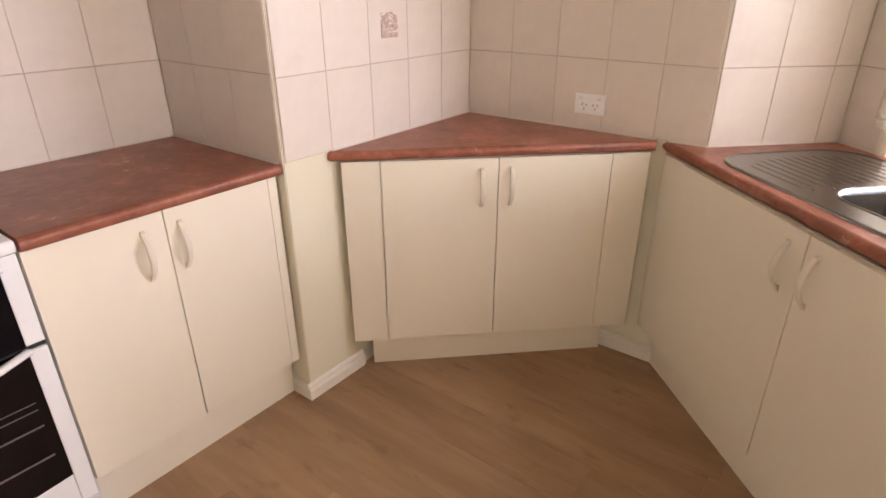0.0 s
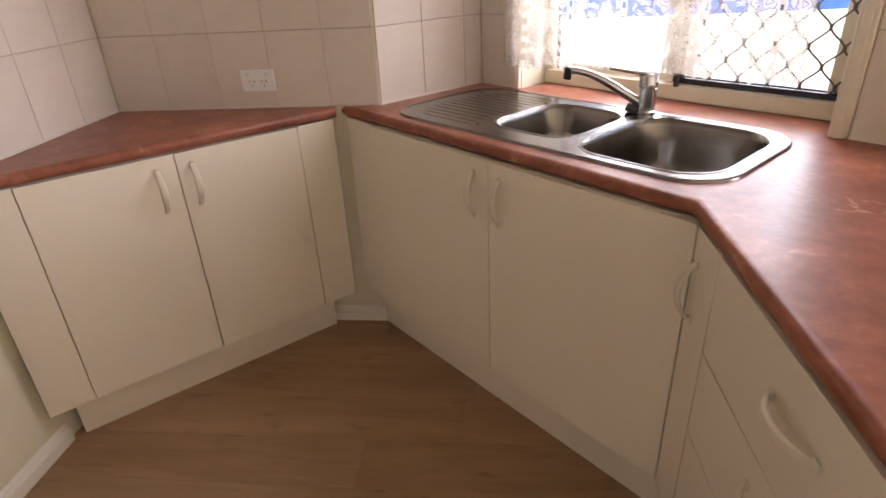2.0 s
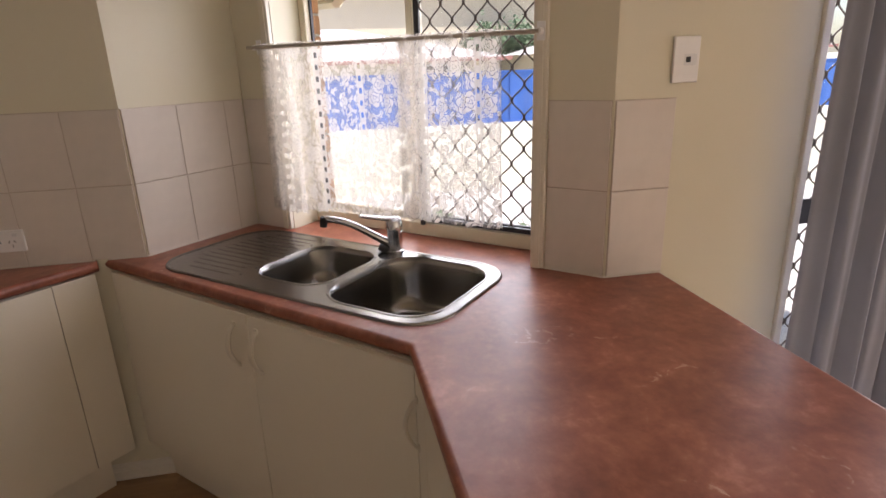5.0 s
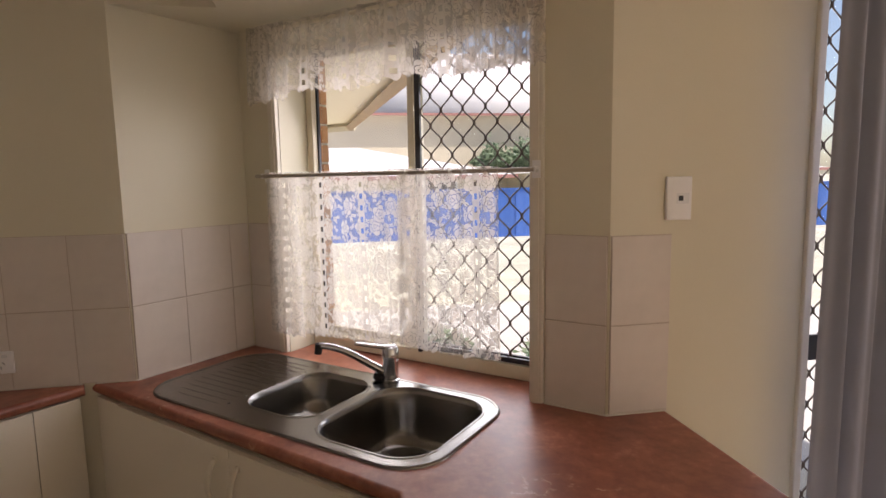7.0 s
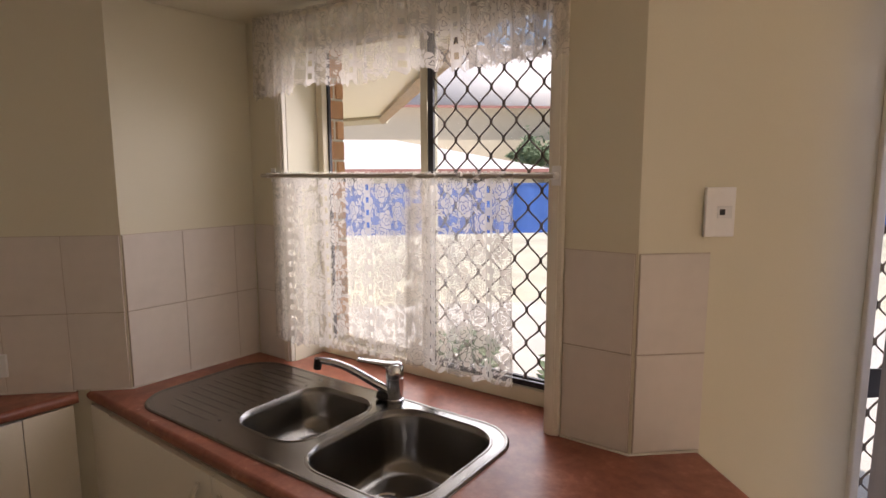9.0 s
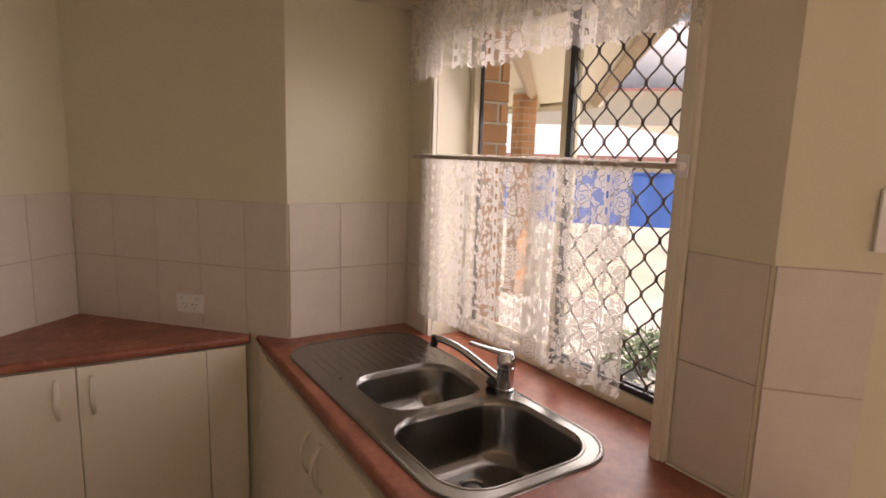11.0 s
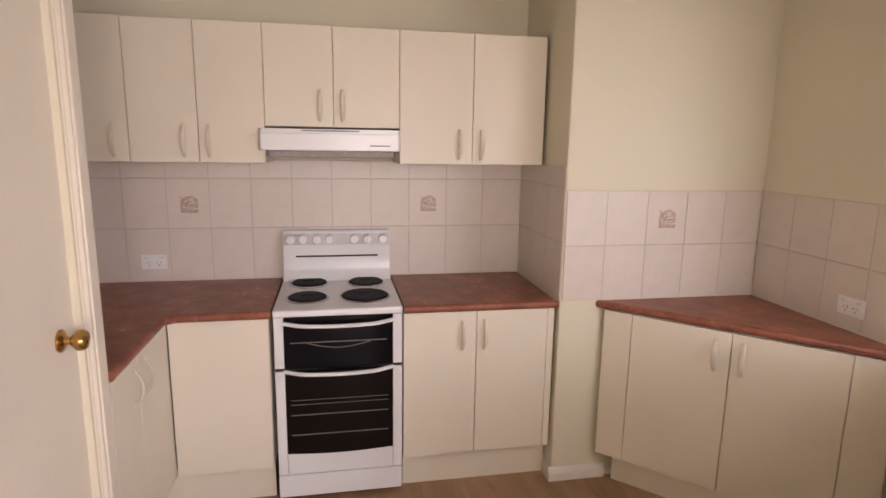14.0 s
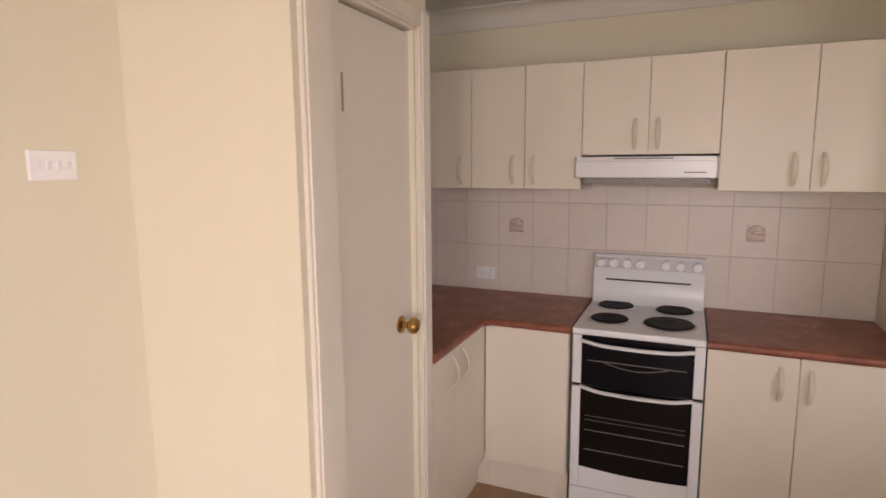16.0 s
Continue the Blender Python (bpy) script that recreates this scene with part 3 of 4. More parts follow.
part("curtain_cloth", drape(0.77, 1.112, 1.008, 1.579, 5, 0.020, -0.050, 110, rise=lambda u: 0.006 * u, flare=0.010, scallop=0.006, scal_n=12, seed=9), LACE, cafe)
part("curtain_rod", cyl((0.115, -0.045, 1.567), (1.215, -0.045, 1.567), 0.0070), mat("dull_rod_coating", (0.46, 0.41, 0.34), 0.4, vary=0.05), cafe)
for x in (0.150, 1.212):
    br = box(x - 0.012, x + 0.012, -0.026, -0.0225, 1.544, 1.592, 0.001)
    add_cyl(br, (x, -0.026, 1.567), (x, -0.05, 1.567), 0.009)
    part("rod_bracket", br, PLAST, cafe)
valance = thing("lace_valance", WIN @ pose(0, 0, 0), "gathered white floral lace valance across the window top", "curtain")
part("curtain_cloth", drape(0.135, 1.245, 1.828, 2.085, 13, 0.022, -0.055, 220, rise=lambda u: 0.018 * math.sin(8 * u) ** 2 - 0.014 * max(0, 1 - 4 * u), scallop=0.012, scal_n=34, flare=0.015, seed=5), LACE, valance)
part("curtain_cloth", drape(0.145, 1.235, 1.950, 2.082, 12, 0.014, -0.040, 200, scallop=0.004, scal_n=30, seed=6), SHEER, valance)
part("curtain_cloth", drape(0.995, 1.250, 1.832, 2.083, 5, 0.016, -0.072, 90, scallop=0.010, scal_n=9, flare=0.004, gathers=1.8, seed=15), LACE, valance)
part("curtain_cloth", drape(0.130, 0.320, 1.822, 2.083, 4, 0.016, -0.072, 70, scallop=0.010, scal_n=7, flare=0.006, gathers=1.8, seed=16), LACE, valance)
part("curtain_rod", cyl((0.125, -0.048, 2.070), (1.25, -0.048, 2.070), 0.007), TRIM, valance)


# ---- worktops ----
def W(s, inward):
    """A point of the plan from its place along the window wall and its distance into the room."""
    v = WIN @ Vector((s, -inward, 0))
    return (v.x, v.y)


def worktop(name, outline, round_edges, label, hole=None, z0=0.866, z1=COUNTER, origin=(0, 0)):
    bm = bmesh.new()
    outline = [(x - origin[0], y - origin[1]) for x, y in outline]
    loops = [outline] + ([[(x - origin[0], y - origin[1]) for x, y in hole]] if hole else [])
    edges = []
    for lp in loops:
        vs = [bm.verts.new((x, y, z1)) for x, y in lp]
        edges += [bm.edges.new((vs[i], vs[(i + 1) % len(vs)])) for i in range(len(vs))]
    bmesh.ops.triangle_fill(bm, use_beauty=True, edges=edges)
    got = bmesh.ops.extrude_face_region(bm, geom=list(bm.faces))
    for v in got["geom"]:
        if isinstance(v, bmesh.types.BMVert):
            v.co.z = z0
    bmesh.ops.recalc_face_normals(bm, faces=bm.faces)
    pick = []
    for e in bm.edges:
        a, b = (v.co for v in e.verts)
        if abs(a.z - b.z) > 1e-5:
            continue
        for i in round_edges:
            p, q = outline[i], outline[(i + 1) % len(outline)]
            if {(round(a.x, 4), round(a.y, 4)), (round(b.x, 4), round(b.y, 4))} == {(round(p[0], 4), round(p[1], 4)), (round(q[0], 4), round(q[1], 4))}:
                pick.append(e)
    bmesh.ops.bevel(bm, geom=pick, offset=0.0145, segments=5, affect="EDGES", profile=0.5)
    ob = new(name, mesh_of(bm, name, TOP))
    ob.matrix_basis = pose(origin[0], origin[1], 0)
    return tagged(ob, label, "worktop")


main_outline = [(-0.004, -0.812), (-0.005, -0.951), W(0.003, 0.005), W(0.204, 0.004), W(0.204, -0.160), W(1.183, -0.160), W(1.183, 0.004), (-0.612, -2.320), (-0.616, -2.50),
                (-1.668, -2.505), (-1.668, -1.755), (-1.640, -1.726), (-0.882, -1.722)]
top_main = worktop("sink_worktop", main_outline, [8, 9, 11, 12], "terracotta marbled laminate worktop of sink and peninsula", [W(0.20, 0.075), W(0.11, 0.17), W(0.11, 0.44), W(0.20, 0.525), W(1.05, 0.525), W(1.142, 0.44), W(1.142, 0.15), W(1.05, 0.072)])
top_corner = worktop("corner_worktop", [(-0.792, -0.004), (-0.005, -0.005), (-0.006, -0.790), (-0.030, -0.800), (-0.785, -0.016)], [3, 4], "triangular terracotta marbled laminate corner worktop")
top_stove = worktop("stove_worktop", [(-1.655, 0.0), (-1.655, 0.600), (-0.966, 0.600), (-0.966, 0.0)], [3], "terracotta marbled laminate worktop beside the stove")
top_pantry = worktop("pantry_worktop", [(-2.200, 0.0), (-2.200, 0.600), (-3.185, 0.600), (-3.185, -0.557), (-2.588, -0.557), (-2.588, -0.03), (-2.558, 0.0)], [4, 5, 6], "L-shaped terracotta marbled laminate worktop beside the pantry")
SEAL = mat("cream_silicone", (0.70, 0.65, 0.57), 0.45, vary=0.05, scale=30)
for top_, runs in ((top_main, [[(-0.010, -0.83), (-0.010, -0.953), W(0.004, 0.010), W(0.155, 0.009)], [W(1.232, 0.010), (-0.620, -2.318), (-0.622, -2.495)]]),
                   (top_corner, [[(-0.775, -0.010), (-0.010, -0.010), (-0.010, -0.785)]]),
                   (top_stove, [[(-1.650, 0.595), (-0.971, 0.595), (-0.971, 0.012)]]),
                   (top_pantry, [[(-2.205, 0.595), (-3.180, 0.595), (-3.180, -0.550)]])):
    for run in runs:
        part("sealant", tube([(x, y, COUNTER + 0.001) for x, y in run], 0.0035, 6), SEAL, top_, "bead of cream silicone along the wall")
cap = cyl((0, 0.0002, 0), (0, 0.0016, 0), 0.0165, n=28)
for v in cap.verts:
    v.co.x *= 1.12
part("end_cap", cap, mat("dark_red_edge_cap", (0.11, 0.032, 0.025), 0.35, vary=0.15, scale=30), top_main, "dark red cap at the worktop corner", pose(-1.654, -1.7405, 0.883, 0, 0, 45))


# ---- cabinets ----
def handle_mesh(length=0.125):
    """A flat bow handle, upright, its feet on y = 0, its bow towards -y."""
    pts, n = [], 18
    for i in range(n + 1):
        a = i / n
        pts.append((0, -0.004 - 0.026 * math.sin(math.pi * a) ** 0.8, (a - 0.5) * length))
    bm = tube(pts, lambda f: 0.0068 + 0.0042 * math.sin(math.pi * f), 8, 0.5, (1, 0, 0))
    for s in (-1, 1):
        add_box(bm, -0.007, 0.007, -0.006, 0.0, s * length / 2 - 0.008, s * length / 2 + 0.008, 0.002)
    return mesh_of(bm, "handle", HANDLE)


HANDLE_MESH = handle_mesh()
Z0, Z1, ZC = 0.190, 0.862, 0.172


def door_part(cab, x0, x1, z0=Z0, z1=Z1, handle=None, flat=False, name="door"):
    d = part(name, box(x0 + 0.0015, x1 - 0.0015, -0.018, -0.001, z0 + 0.0015, z1 - 0.0015, 0.0015), LAM, cab)
    if handle:
        part("handle", HANDLE_MESH, HANDLE, d, "cream bow handle", pose(handle[0], -0.018, handle[1], 0, 90 if flat else 0, 0))
    return d


def cabinet(name, m, width, depth, doors, label, z0=Z0, z1=Z1, kick=0.05, group="base cabinets", panels=(), carcass=None):
    cab = thing(name, m, label, "cabinet", group)
    part("body", carcass or box(0.001, width - 0.001, 0, depth, z0, z1, 0.001), EDGE, cab)
    if kick is not None:
        part("kickboard", box(0.003, width - 0.003, kick, kick + 0.016, FLOOR, z0 - 0.001), LAM, cab)
    for d in doors:
        door_part(cab, *d)
    for x0, x1 in panels:
        part("filler", box(x0 + 0.001, x1 - 0.001, -0.016, -0.001, z0, z1, 0.001), LAM, cab)
    return cab


FRONT = 0.046
cabinet("base_cabinet", pose(-1.655, FRONT, 0), 0.685, 0.54, [(0.0, 0.324, Z0, Z1, (0.262, 0.752)), (0.324, 0.652, Z0, Z1, (0.362, 0.752))], "cream laminate two-door base cabinet beside the stove", panels=[(0.652, 0.685)], kick=0.035)
cabinet("base_cabinet", pose(-2.604, FRONT, 0), 0.394, 0.54, [(0.003, 0.392)], "cream laminate corner base cabinet without handle", kick=0.035)
part("kickboard", box(-0.075, 0.002, 0.035, 0.051, FLOOR, Z0 - 0.001), LAM, [o for o in bpy.data.objects if o.name == "base_cabinet.001"][0])
cabinet("base_cabinet", pose(-2.622, -0.556, 0, 0, 0, 90), 0.600, 0.54, [(0.0, 0.243, Z0, Z1, (0.190, 0.765)), (0.243, 0.523, Z0, Z1, (0.300, 0.765))], "cream laminate two-door base cabinet beside the pantry", panels=[(0.523, 0.599)], kick=0.035)
part("kickboard", box(0.598, 0.678, 0.035, 0.051, FLOOR, Z0 - 0.001), LAM, [o for o in bpy.data.objects if o.name == "base_cabinet.002"][0])
# corner cabinet, its front set slantwise across the corner
P0, P1 = (-0.757, -0.012), (-0.008, -0.790)
CC = heading(P0, P1)
cc_len = math.hypot(P1[0] - P0[0], P1[1] - P0[1])
inv = CC.inverted()
cc_c = inv @ Vector((-0.012, -0.012, 0))
cabinet("corner_base_cabinet", CC, cc_len, 0.5, [(0.136, 0.532, ZC, Z1, (0.476, 0.760)), (0.532, 0.926, ZC, Z1, (0.576, 0.760))], "cream laminate two-door cabinet set slantwise in the corner",
        z0=ZC, panels=[(0.010, 0.136), (0.926, 1.060)], carcass=prism([(0.016, 0.001), (cc_len - 0.016, 0.001), (cc_c.x, cc_c.y)], ZC, Z1), kick=None)
kb = [c for c in bpy.data.objects if c.name.startswith("corner_base_cabinet")][0]
part("kickboard", box(0.075, cc_len - 0.090, 0.045, 0.060, FLOOR, ZC - 0.001), LAM, kb)
# sink run
S0, S1 = (-0.016, -0.842), (-0.9035, -1.745)
SK = heading(S0, S1)
sk_len = math.hypot(S1[0] - S0[0], S1[1] - S0[1])
sink_cab = thing("sink_base_cabinet", SK, "cream laminate two-door cabinet under the sink", "cabinet", "base cabinets")
bm = box(0.11, sk_len - 0.001, 0.001, 0.019, Z0, Z1)
add_box(bm, 0.11, 0.128, 0.019, 0.34, Z0, Z1), add_box(bm, 0.11, sk_len - 0.05, 0.019, 0.34, Z0, Z0 + 0.018)
part("body", bm, EDGE, sink_cab)
part("filler", box(0.0, 0.128, -0.014, 0.002, Z0, Z1, 0.001), LAM, sink_cab)
door_part(sink_cab, 0.128, 0.692, Z0, Z1, (0.635, 0.757))
door_part(sink_cab, 0.692, sk_len - 0.008, Z0, Z1, (0.730, 0.757))
part("kickboard", box(0.02, sk_len + 0.017, 0.040, 0.056, FLOOR, Z0 - 0.001), LAM, sink_cab)
# peninsula
PEN = pose(-0.9035, -1.745, 0, 0, 0, 180)
pen = thing("peninsula_cabinet", PEN, "cream laminate drawer cabinet with a white end panel, under the peninsula", "cabinet", "base cabinets")
part("body", box(0.131, 0.6905, 0.001, 0.730, Z0, Z1), EDGE, pen)
part("body", box(0.001, 0.130, 0.001, 0.017, Z0, Z1), EDGE, pen)
part("kickboard", box(-0.018, 0.6905, 0.040, 0.056, FLOOR, Z0 - 0.001), LAM, pen)
door_part(pen, 0.008, 0.131, Z0, Z1, (0.040, 0.735))
for a, b, hz in ((Z0, 0.470, 0.430), (0.470, 0.660, 0.605), (0.660, Z1, 0.780)):
    d = part("drawer", box(0.1325, 0.6890, -0.018, -0.001, a + 0.0015, b - 0.0015, 0.0015), LAM, pen)
    part("handle", HANDLE_MESH, HANDLE, d, "cream bow handle", pose(0.445, -0.018, hz, 0, 90, 0))
part("end_panel", box(0.6915, 0.7075, -0.018, 0.730, FLOOR, Z1, 0.001), PLAST, pen, "plain white end panel")
part("back_panel", box(0.001, 0.6905, 0.730, 0.744, FLOOR, Z1, 0.001), PLAST, pen, "plain white back panel")

# wall cabinets over the stove
OC = 0.278
for x0, x1, z0, splits, label in ((-3.185, -2.757, 1.485, [(0.0, 0.428, 0.370)], "cream laminate wall cabinet in the corner"),
                                  (-2.757, -2.219, 1.485, [(0.0, 0.269, 0.212), (0.269, 0.538, 0.310)], "cream laminate two-door wall cabinet"),
                                  (-2.219, -1.647, 1.640, [(0.0, 0.286, 0.230), (0.286, 0.572, 0.325)], "short cream laminate wall cabinet above the rangehood"),
                                  (-1.647, -0.976, 1.485, [(0.0, 0.332, 0.272), (0.332, 0.671, 0.374)], "cream laminate two-door wall cabinet")):
    hz = 1.732 if z0 > 1.6 else 1.575
    cabinet("wall_cabinet", pose(x0, OC, 0), x1 - x0, 0.322, [(a, b, z0, 2.058, (h, hz)) for a, b, h in splits], label, z0, 2.058, None, "wall cabinets")


# ---- rangehood ----
hood = thing("rangehood", pose(-1.945, 0.20, 1.503), "white slim rangehood under the wall cabinet", "rangehood")
bm = prism([(-0.297, 0.014), (-0.297, 0.395), (0.297, 0.395), (0.297, 0.014), (0.283, 0.0), (-0.283, 0.0)], 0.038, 0.128)
part("canopy", bm, WHITE, hood)
part("fascia", box(-0.288, 0.288, -0.006, 0.001, 0.040, 0.110, 0.003), WHITE, hood)
part("filter", box(-0.26, 0.27, 0.03, 0.35, 0.008, 0.037, 0.004), mat("grey_filter", (0.30, 0.28, 0.27), 0.6, metal=0.5, vary=0.2, scale=90, bump=0.5), hood, "grey grease filter")
part("control_slot", box(-0.12, 0.12, -0.008, -0.001, 0.118, 0.124, 0.001), GREYP, hood)
part("badge", box(0.165, 0.250, -0.008, -0.006, 0.058, 0.064), GREYP, hood, "small grey lettering bar")

# ---- stove ----
stove = thing("freestanding_stove", pose(-1.927, 0.0, 0), "white freestanding electric stove with four black hotplates", "stove")
HW = 0.266
part("body", box(-HW, HW, 0.045, 0.590, 0.045, 0.868, 0.004), WHITE, stove)
part("cooktop", box(-HW - 0.002, HW + 0.002, 0.004, 0.590, 0.870, 0.900, 0.008, 3), WHITE, stove)
prof = [(0.590, 0.901), (0.500, 0.901), (0.522, 0.925), (0.532, 0.960), (0.536, 1.060), (0.545, 1.072), (0.552, 1.135), (0.562, 1.145), (0.590, 1.145)]
bm = bmesh.new()
ends = [[bm.verts.new((x, y, z)) for y, z in prof] for x in (-HW + 0.006, HW - 0.006)]
for i in range(len(prof)):
    j = (i + 1) % len(prof)
    bm.faces.new((ends[0][i], ends[0][j], ends[1][j], ends[1][i]))
bm.faces.new(ends[0]), bm.faces.new(ends[1])
guard = part("splashback", bm, WHITE, stove)
part("vent_slot", box(-0.20, 0.20, 0.530, 0.537, 1.016, 1.024, 0.001), DARK, guard)
part("control_panel", box(-HW + 0.010, HW - 0.010, 0.541, 0.548, 1.076, 1.132, 0.002), mat("grey_control_panel", (0.58, 0.58, 0.59), 0.35, vary=0.03), guard)
for x in (-0.225, -0.163, -0.097, -0.037, 0.085, 0.150, 0.226):
    k = cyl((x, 0.541, 1.104), (x, 0.519, 1.104), 0.023, 0.019, 24)
    add_box(k, x - 0.004, x + 0.004, 0.511, 0.521, 1.084, 1.124, 0.002)
    part("knob", k, PLAST, guard)
    part("dial_mark", box(x - 0.006, x + 0.006, 0.5395, 0.5412, 1.129, 1.1315), GREYP, guard)
part("badge", box(-0.235, -0.170, 0.5395, 0.5412, 1.1225, 1.1270), GREYP, guard, "small grey lettering bar")
for x, y, r in ((-0.136, 0.455, 0.082), (0.135, 0.445, 0.082), (-0.134, 0.190, 0.082), (0.118, 0.190, 0.103)):
    ring = lathe([(r + 0.012, 0.0), (r + 0.012, 0.003), (r + 0.003, 0.006), (r + 0.001, 0.002)], 40)
    hp = part("hotplate", lathe([(r, 0.0), (r, 0.010), (r - 0.006, 0.014), (0.030, 0.014), (0.026, 0.010), (0.002, 0.010)], 40), PLATE, stove, "black solid hotplate", pose(x, y, 0.899))
    part("trim_ring", ring, CHROME, hp)


def oven_door(z0, z1, g0, g1, glass, name):
    """Upright door: white stiles either side of dark glass that bows a little at its foot, with a bowed white handle."""
    d = part(name, box(-HW, -0.226, 0.020, 0.044, z0, z1, 0.003), WHITE, stove)
    part("stile", box(0.226, HW, 0.020, 0.044, z0, z1, 0.003), WHITE, d)
    n = 14
    low = [(-0.226 + 0.452 * i / n, g0 - 0.010 * math.sin(math.pi * i / n)) for i in range(n + 1)]
    bm = bmesh.new()
    for y in (0.019, 0.040):
        vs = [bm.verts.new((x, y, z)) for x, z in low] + [bm.verts.new((0.226, y, g1)), bm.verts.new((-0.226, y, g1))]
        bm.faces.new(vs)
    vs = list(bm.verts)
    m_ = len(vs) // 2
    for i in range(m_):
        j = (i + 1) % m_
        bm.faces.new((vs[i], vs[j], vs[m_ + j], vs[m_ + i]))
    part("glass", bm, glass, d)
    if g0 - z0 > 0.03:
        part("rail", box(-0.2255, 0.2255, 0.022, 0.044, z0, g0 + 0.004, 0.002), WHITE, d)
    hz = g1 - 0.022 if z0 > 0.5 else g1 + 0.005
    pts = [(-0.228 + 0.456 * i / n, 0.018 - 0.030 * min(1, 6 * min(i / n, 1 - i / n)), hz - 0.010 * math.sin(math.pi * i / n)) for i in range(n + 1)]
    part("handle", tube(pts, 0.012, 10, 0.7, (0, 1, 0)), WHITE, d)
    return d


grill = oven_door(0.645, 0.866, 0.646, 0.864, BLACK, "grill_door")
oven = oven_door(0.158, 0.630, 0.258, 0.628, OVEN, "oven_door")
part("seam", box(-HW - 0.001, HW + 0.001, 0.030, 0.046, 0.631, 0.644), DARK, stove)
n = 12
part("grill_pan_handle", tube([(-0.13 + 0.26 * i / n, 0.0175, 0.752 - 0.022 * math.sin(math.pi * i / n)) for i in range(n + 1)], 0.0022, 6), RACK, grill)
part("grill_rack", box(-0.20, 0.20, 0.0165, 0.0185, 0.754, 0.758), RACK, grill)
for z in (0.500, 0.480, 0.432, 0.341):
    part("oven_rack", box(-0.205, 0.205, 0.0168, 0.0185, z, z + (0.0045 if z < 0.45 else 0.0025)), RACK, oven)
part("drawer", box(-HW, HW, 0.022, 0.045, 0.052, 0.154, 0.003), WHITE, stove)
for x in (-0.22, 0.22):
    for y in (0.09, 0.52):
        part("foot", cyl((x, y, FLOOR), (x, y, 0.05), 0.020, 0.014), DARK, stove)


# ---- sink and tap ----
def ring_pts(x0, x1, y0, y1, r, z, n=8):
    out = []
    for cx, cy, a0 in ((x1 - r, y1 - r, 0), (x0 + r, y1 - r, 90), (x0 + r, y0 + r, 180), (x1 - r, y0 + r, 270)):
        for i in range(n + 1):
            a = radians(a0 + 90 * i / n)
            out.append((cx + r * math.cos(a), cy + r * math.sin(a), z))
    return out


def skin(bm, rings, close_last=False):
    rows = [[bm.verts.new(p) for p in r] for r in rings]
    for s, t in zip(rows, rows[1:]):
        for i in range(len(s)):
            j = (i + 1) % len(s)
            bm.faces.new((s[i], s[j], t[j], t[i]))
    if close_last:
        bm.faces.new(rows[-1])
    return rows


SINKX0, SINKX1, SINKY0, SINKY1 = 0.085, 1.160, -0.540, -0.055
BOWLS = ((0.445, 0.722, -0.448, -0.125, 0.085, 0.125), (0.760, 1.118, -0.497, -0.098, 0.105, 0.165))
sink = thing("kitchen_sink", WIN @ pose(0, 0, COUNTER), "stainless steel one and a half bowl sink with ridged drainer", "sink")
bm = bmesh.new()
loops = [ring_pts(SINKX0 + 0.012, SINKX1 - 0.012, SINKY0 + 0.012, SINKY1 - 0.012, 0.115, 0.0045, 10)] + [ring_pts(a - 0.006, b + 0.006, c - 0.006, d + 0.006, r, 0.0045) for a, b, c, d, r, h in BOWLS]
edges = []
for lp in loops:
    vs = [bm.verts.new(p) for p in lp]
    edges += [bm.edges.new((vs[i], vs[(i + 1) % len(vs)])) for i in range(len(vs))]
bmesh.ops.triangle_fill(bm, use_beauty=True, edges=edges)
part("deck", bm, STEEL, sink)
bm = bmesh.new()
skin(bm, [ring_pts(SINKX0 + g, SINKX1 - g, SINKY0 + g, SINKY1 - g, 0.125 - g, z, 10) for g, z in ((0.0, 0.0005), (0.001, 0.004), (0.005, 0.007), (0.009, 0.0068), (0.013, 0.0042))])
part("rim", bm, STEEL, sink)
for a, b, c, d, r, h in BOWLS:
    bm = bmesh.new()
    steps = ((-0.008, 0.0042), (-0.006, 0.0065), (-0.002, 0.0065), (0.003, 0.001), (0.007, -0.012), (0.014, -h * 0.6), (0.022, -h + 0.030), (0.034, -h + 0.010), (0.055, -h), (0.10, -h - 0.002))
    skin(bm, [ring_pts(a + g, b - g, c + g, d - g, max(r - 0.6 * g, 0.02), z) for g, z in steps], True)
    bowl = part("bowl", bm, STEEL, sink)
    cx, cy = ((a + b) / 2, (c + d) / 2 - 0.02) if h < 0.15 else (0.880, -0.290)
    dr = part("drain", lathe([(0.046, 0.0), (0.046, 0.003), (0.038, 0.004), (0.034, 0.0005), (0.020, 0.0005), (0.018, 0.003), (0.004, 0.003)], 32), CHROME, bowl, "chrome basket waste", pose(cx, cy, -h - 0.001))
    part("strainer", lathe([(0.033, 0.0), (0.033, 0.0012), (0.021, 0.0012), (0.021, 0.0)], 32), DARK, dr)
for i in range(13):
    y = -0.478 + i * 0.031
    x0 = 0.135 + 0.06 * (abs(i - 6) / 6) ** 3
    part("drainer_ridge", tube([(x0, y, 0.001), (x0 + 0.03, y, 0.0032), (0.395, y, 0.0032), (0.420, y, 0.001)], 0.0034, 8, 1.6), STEEL, sink)
    if i % 2 == 0:
        part("drainer_dimple", lathe([(0.0045, 0.0), (0.0035, 0.0022), (0.001, 0.003)], 10), STEEL, sink, "", pose(0.430, y + 0.015, 0.0045))

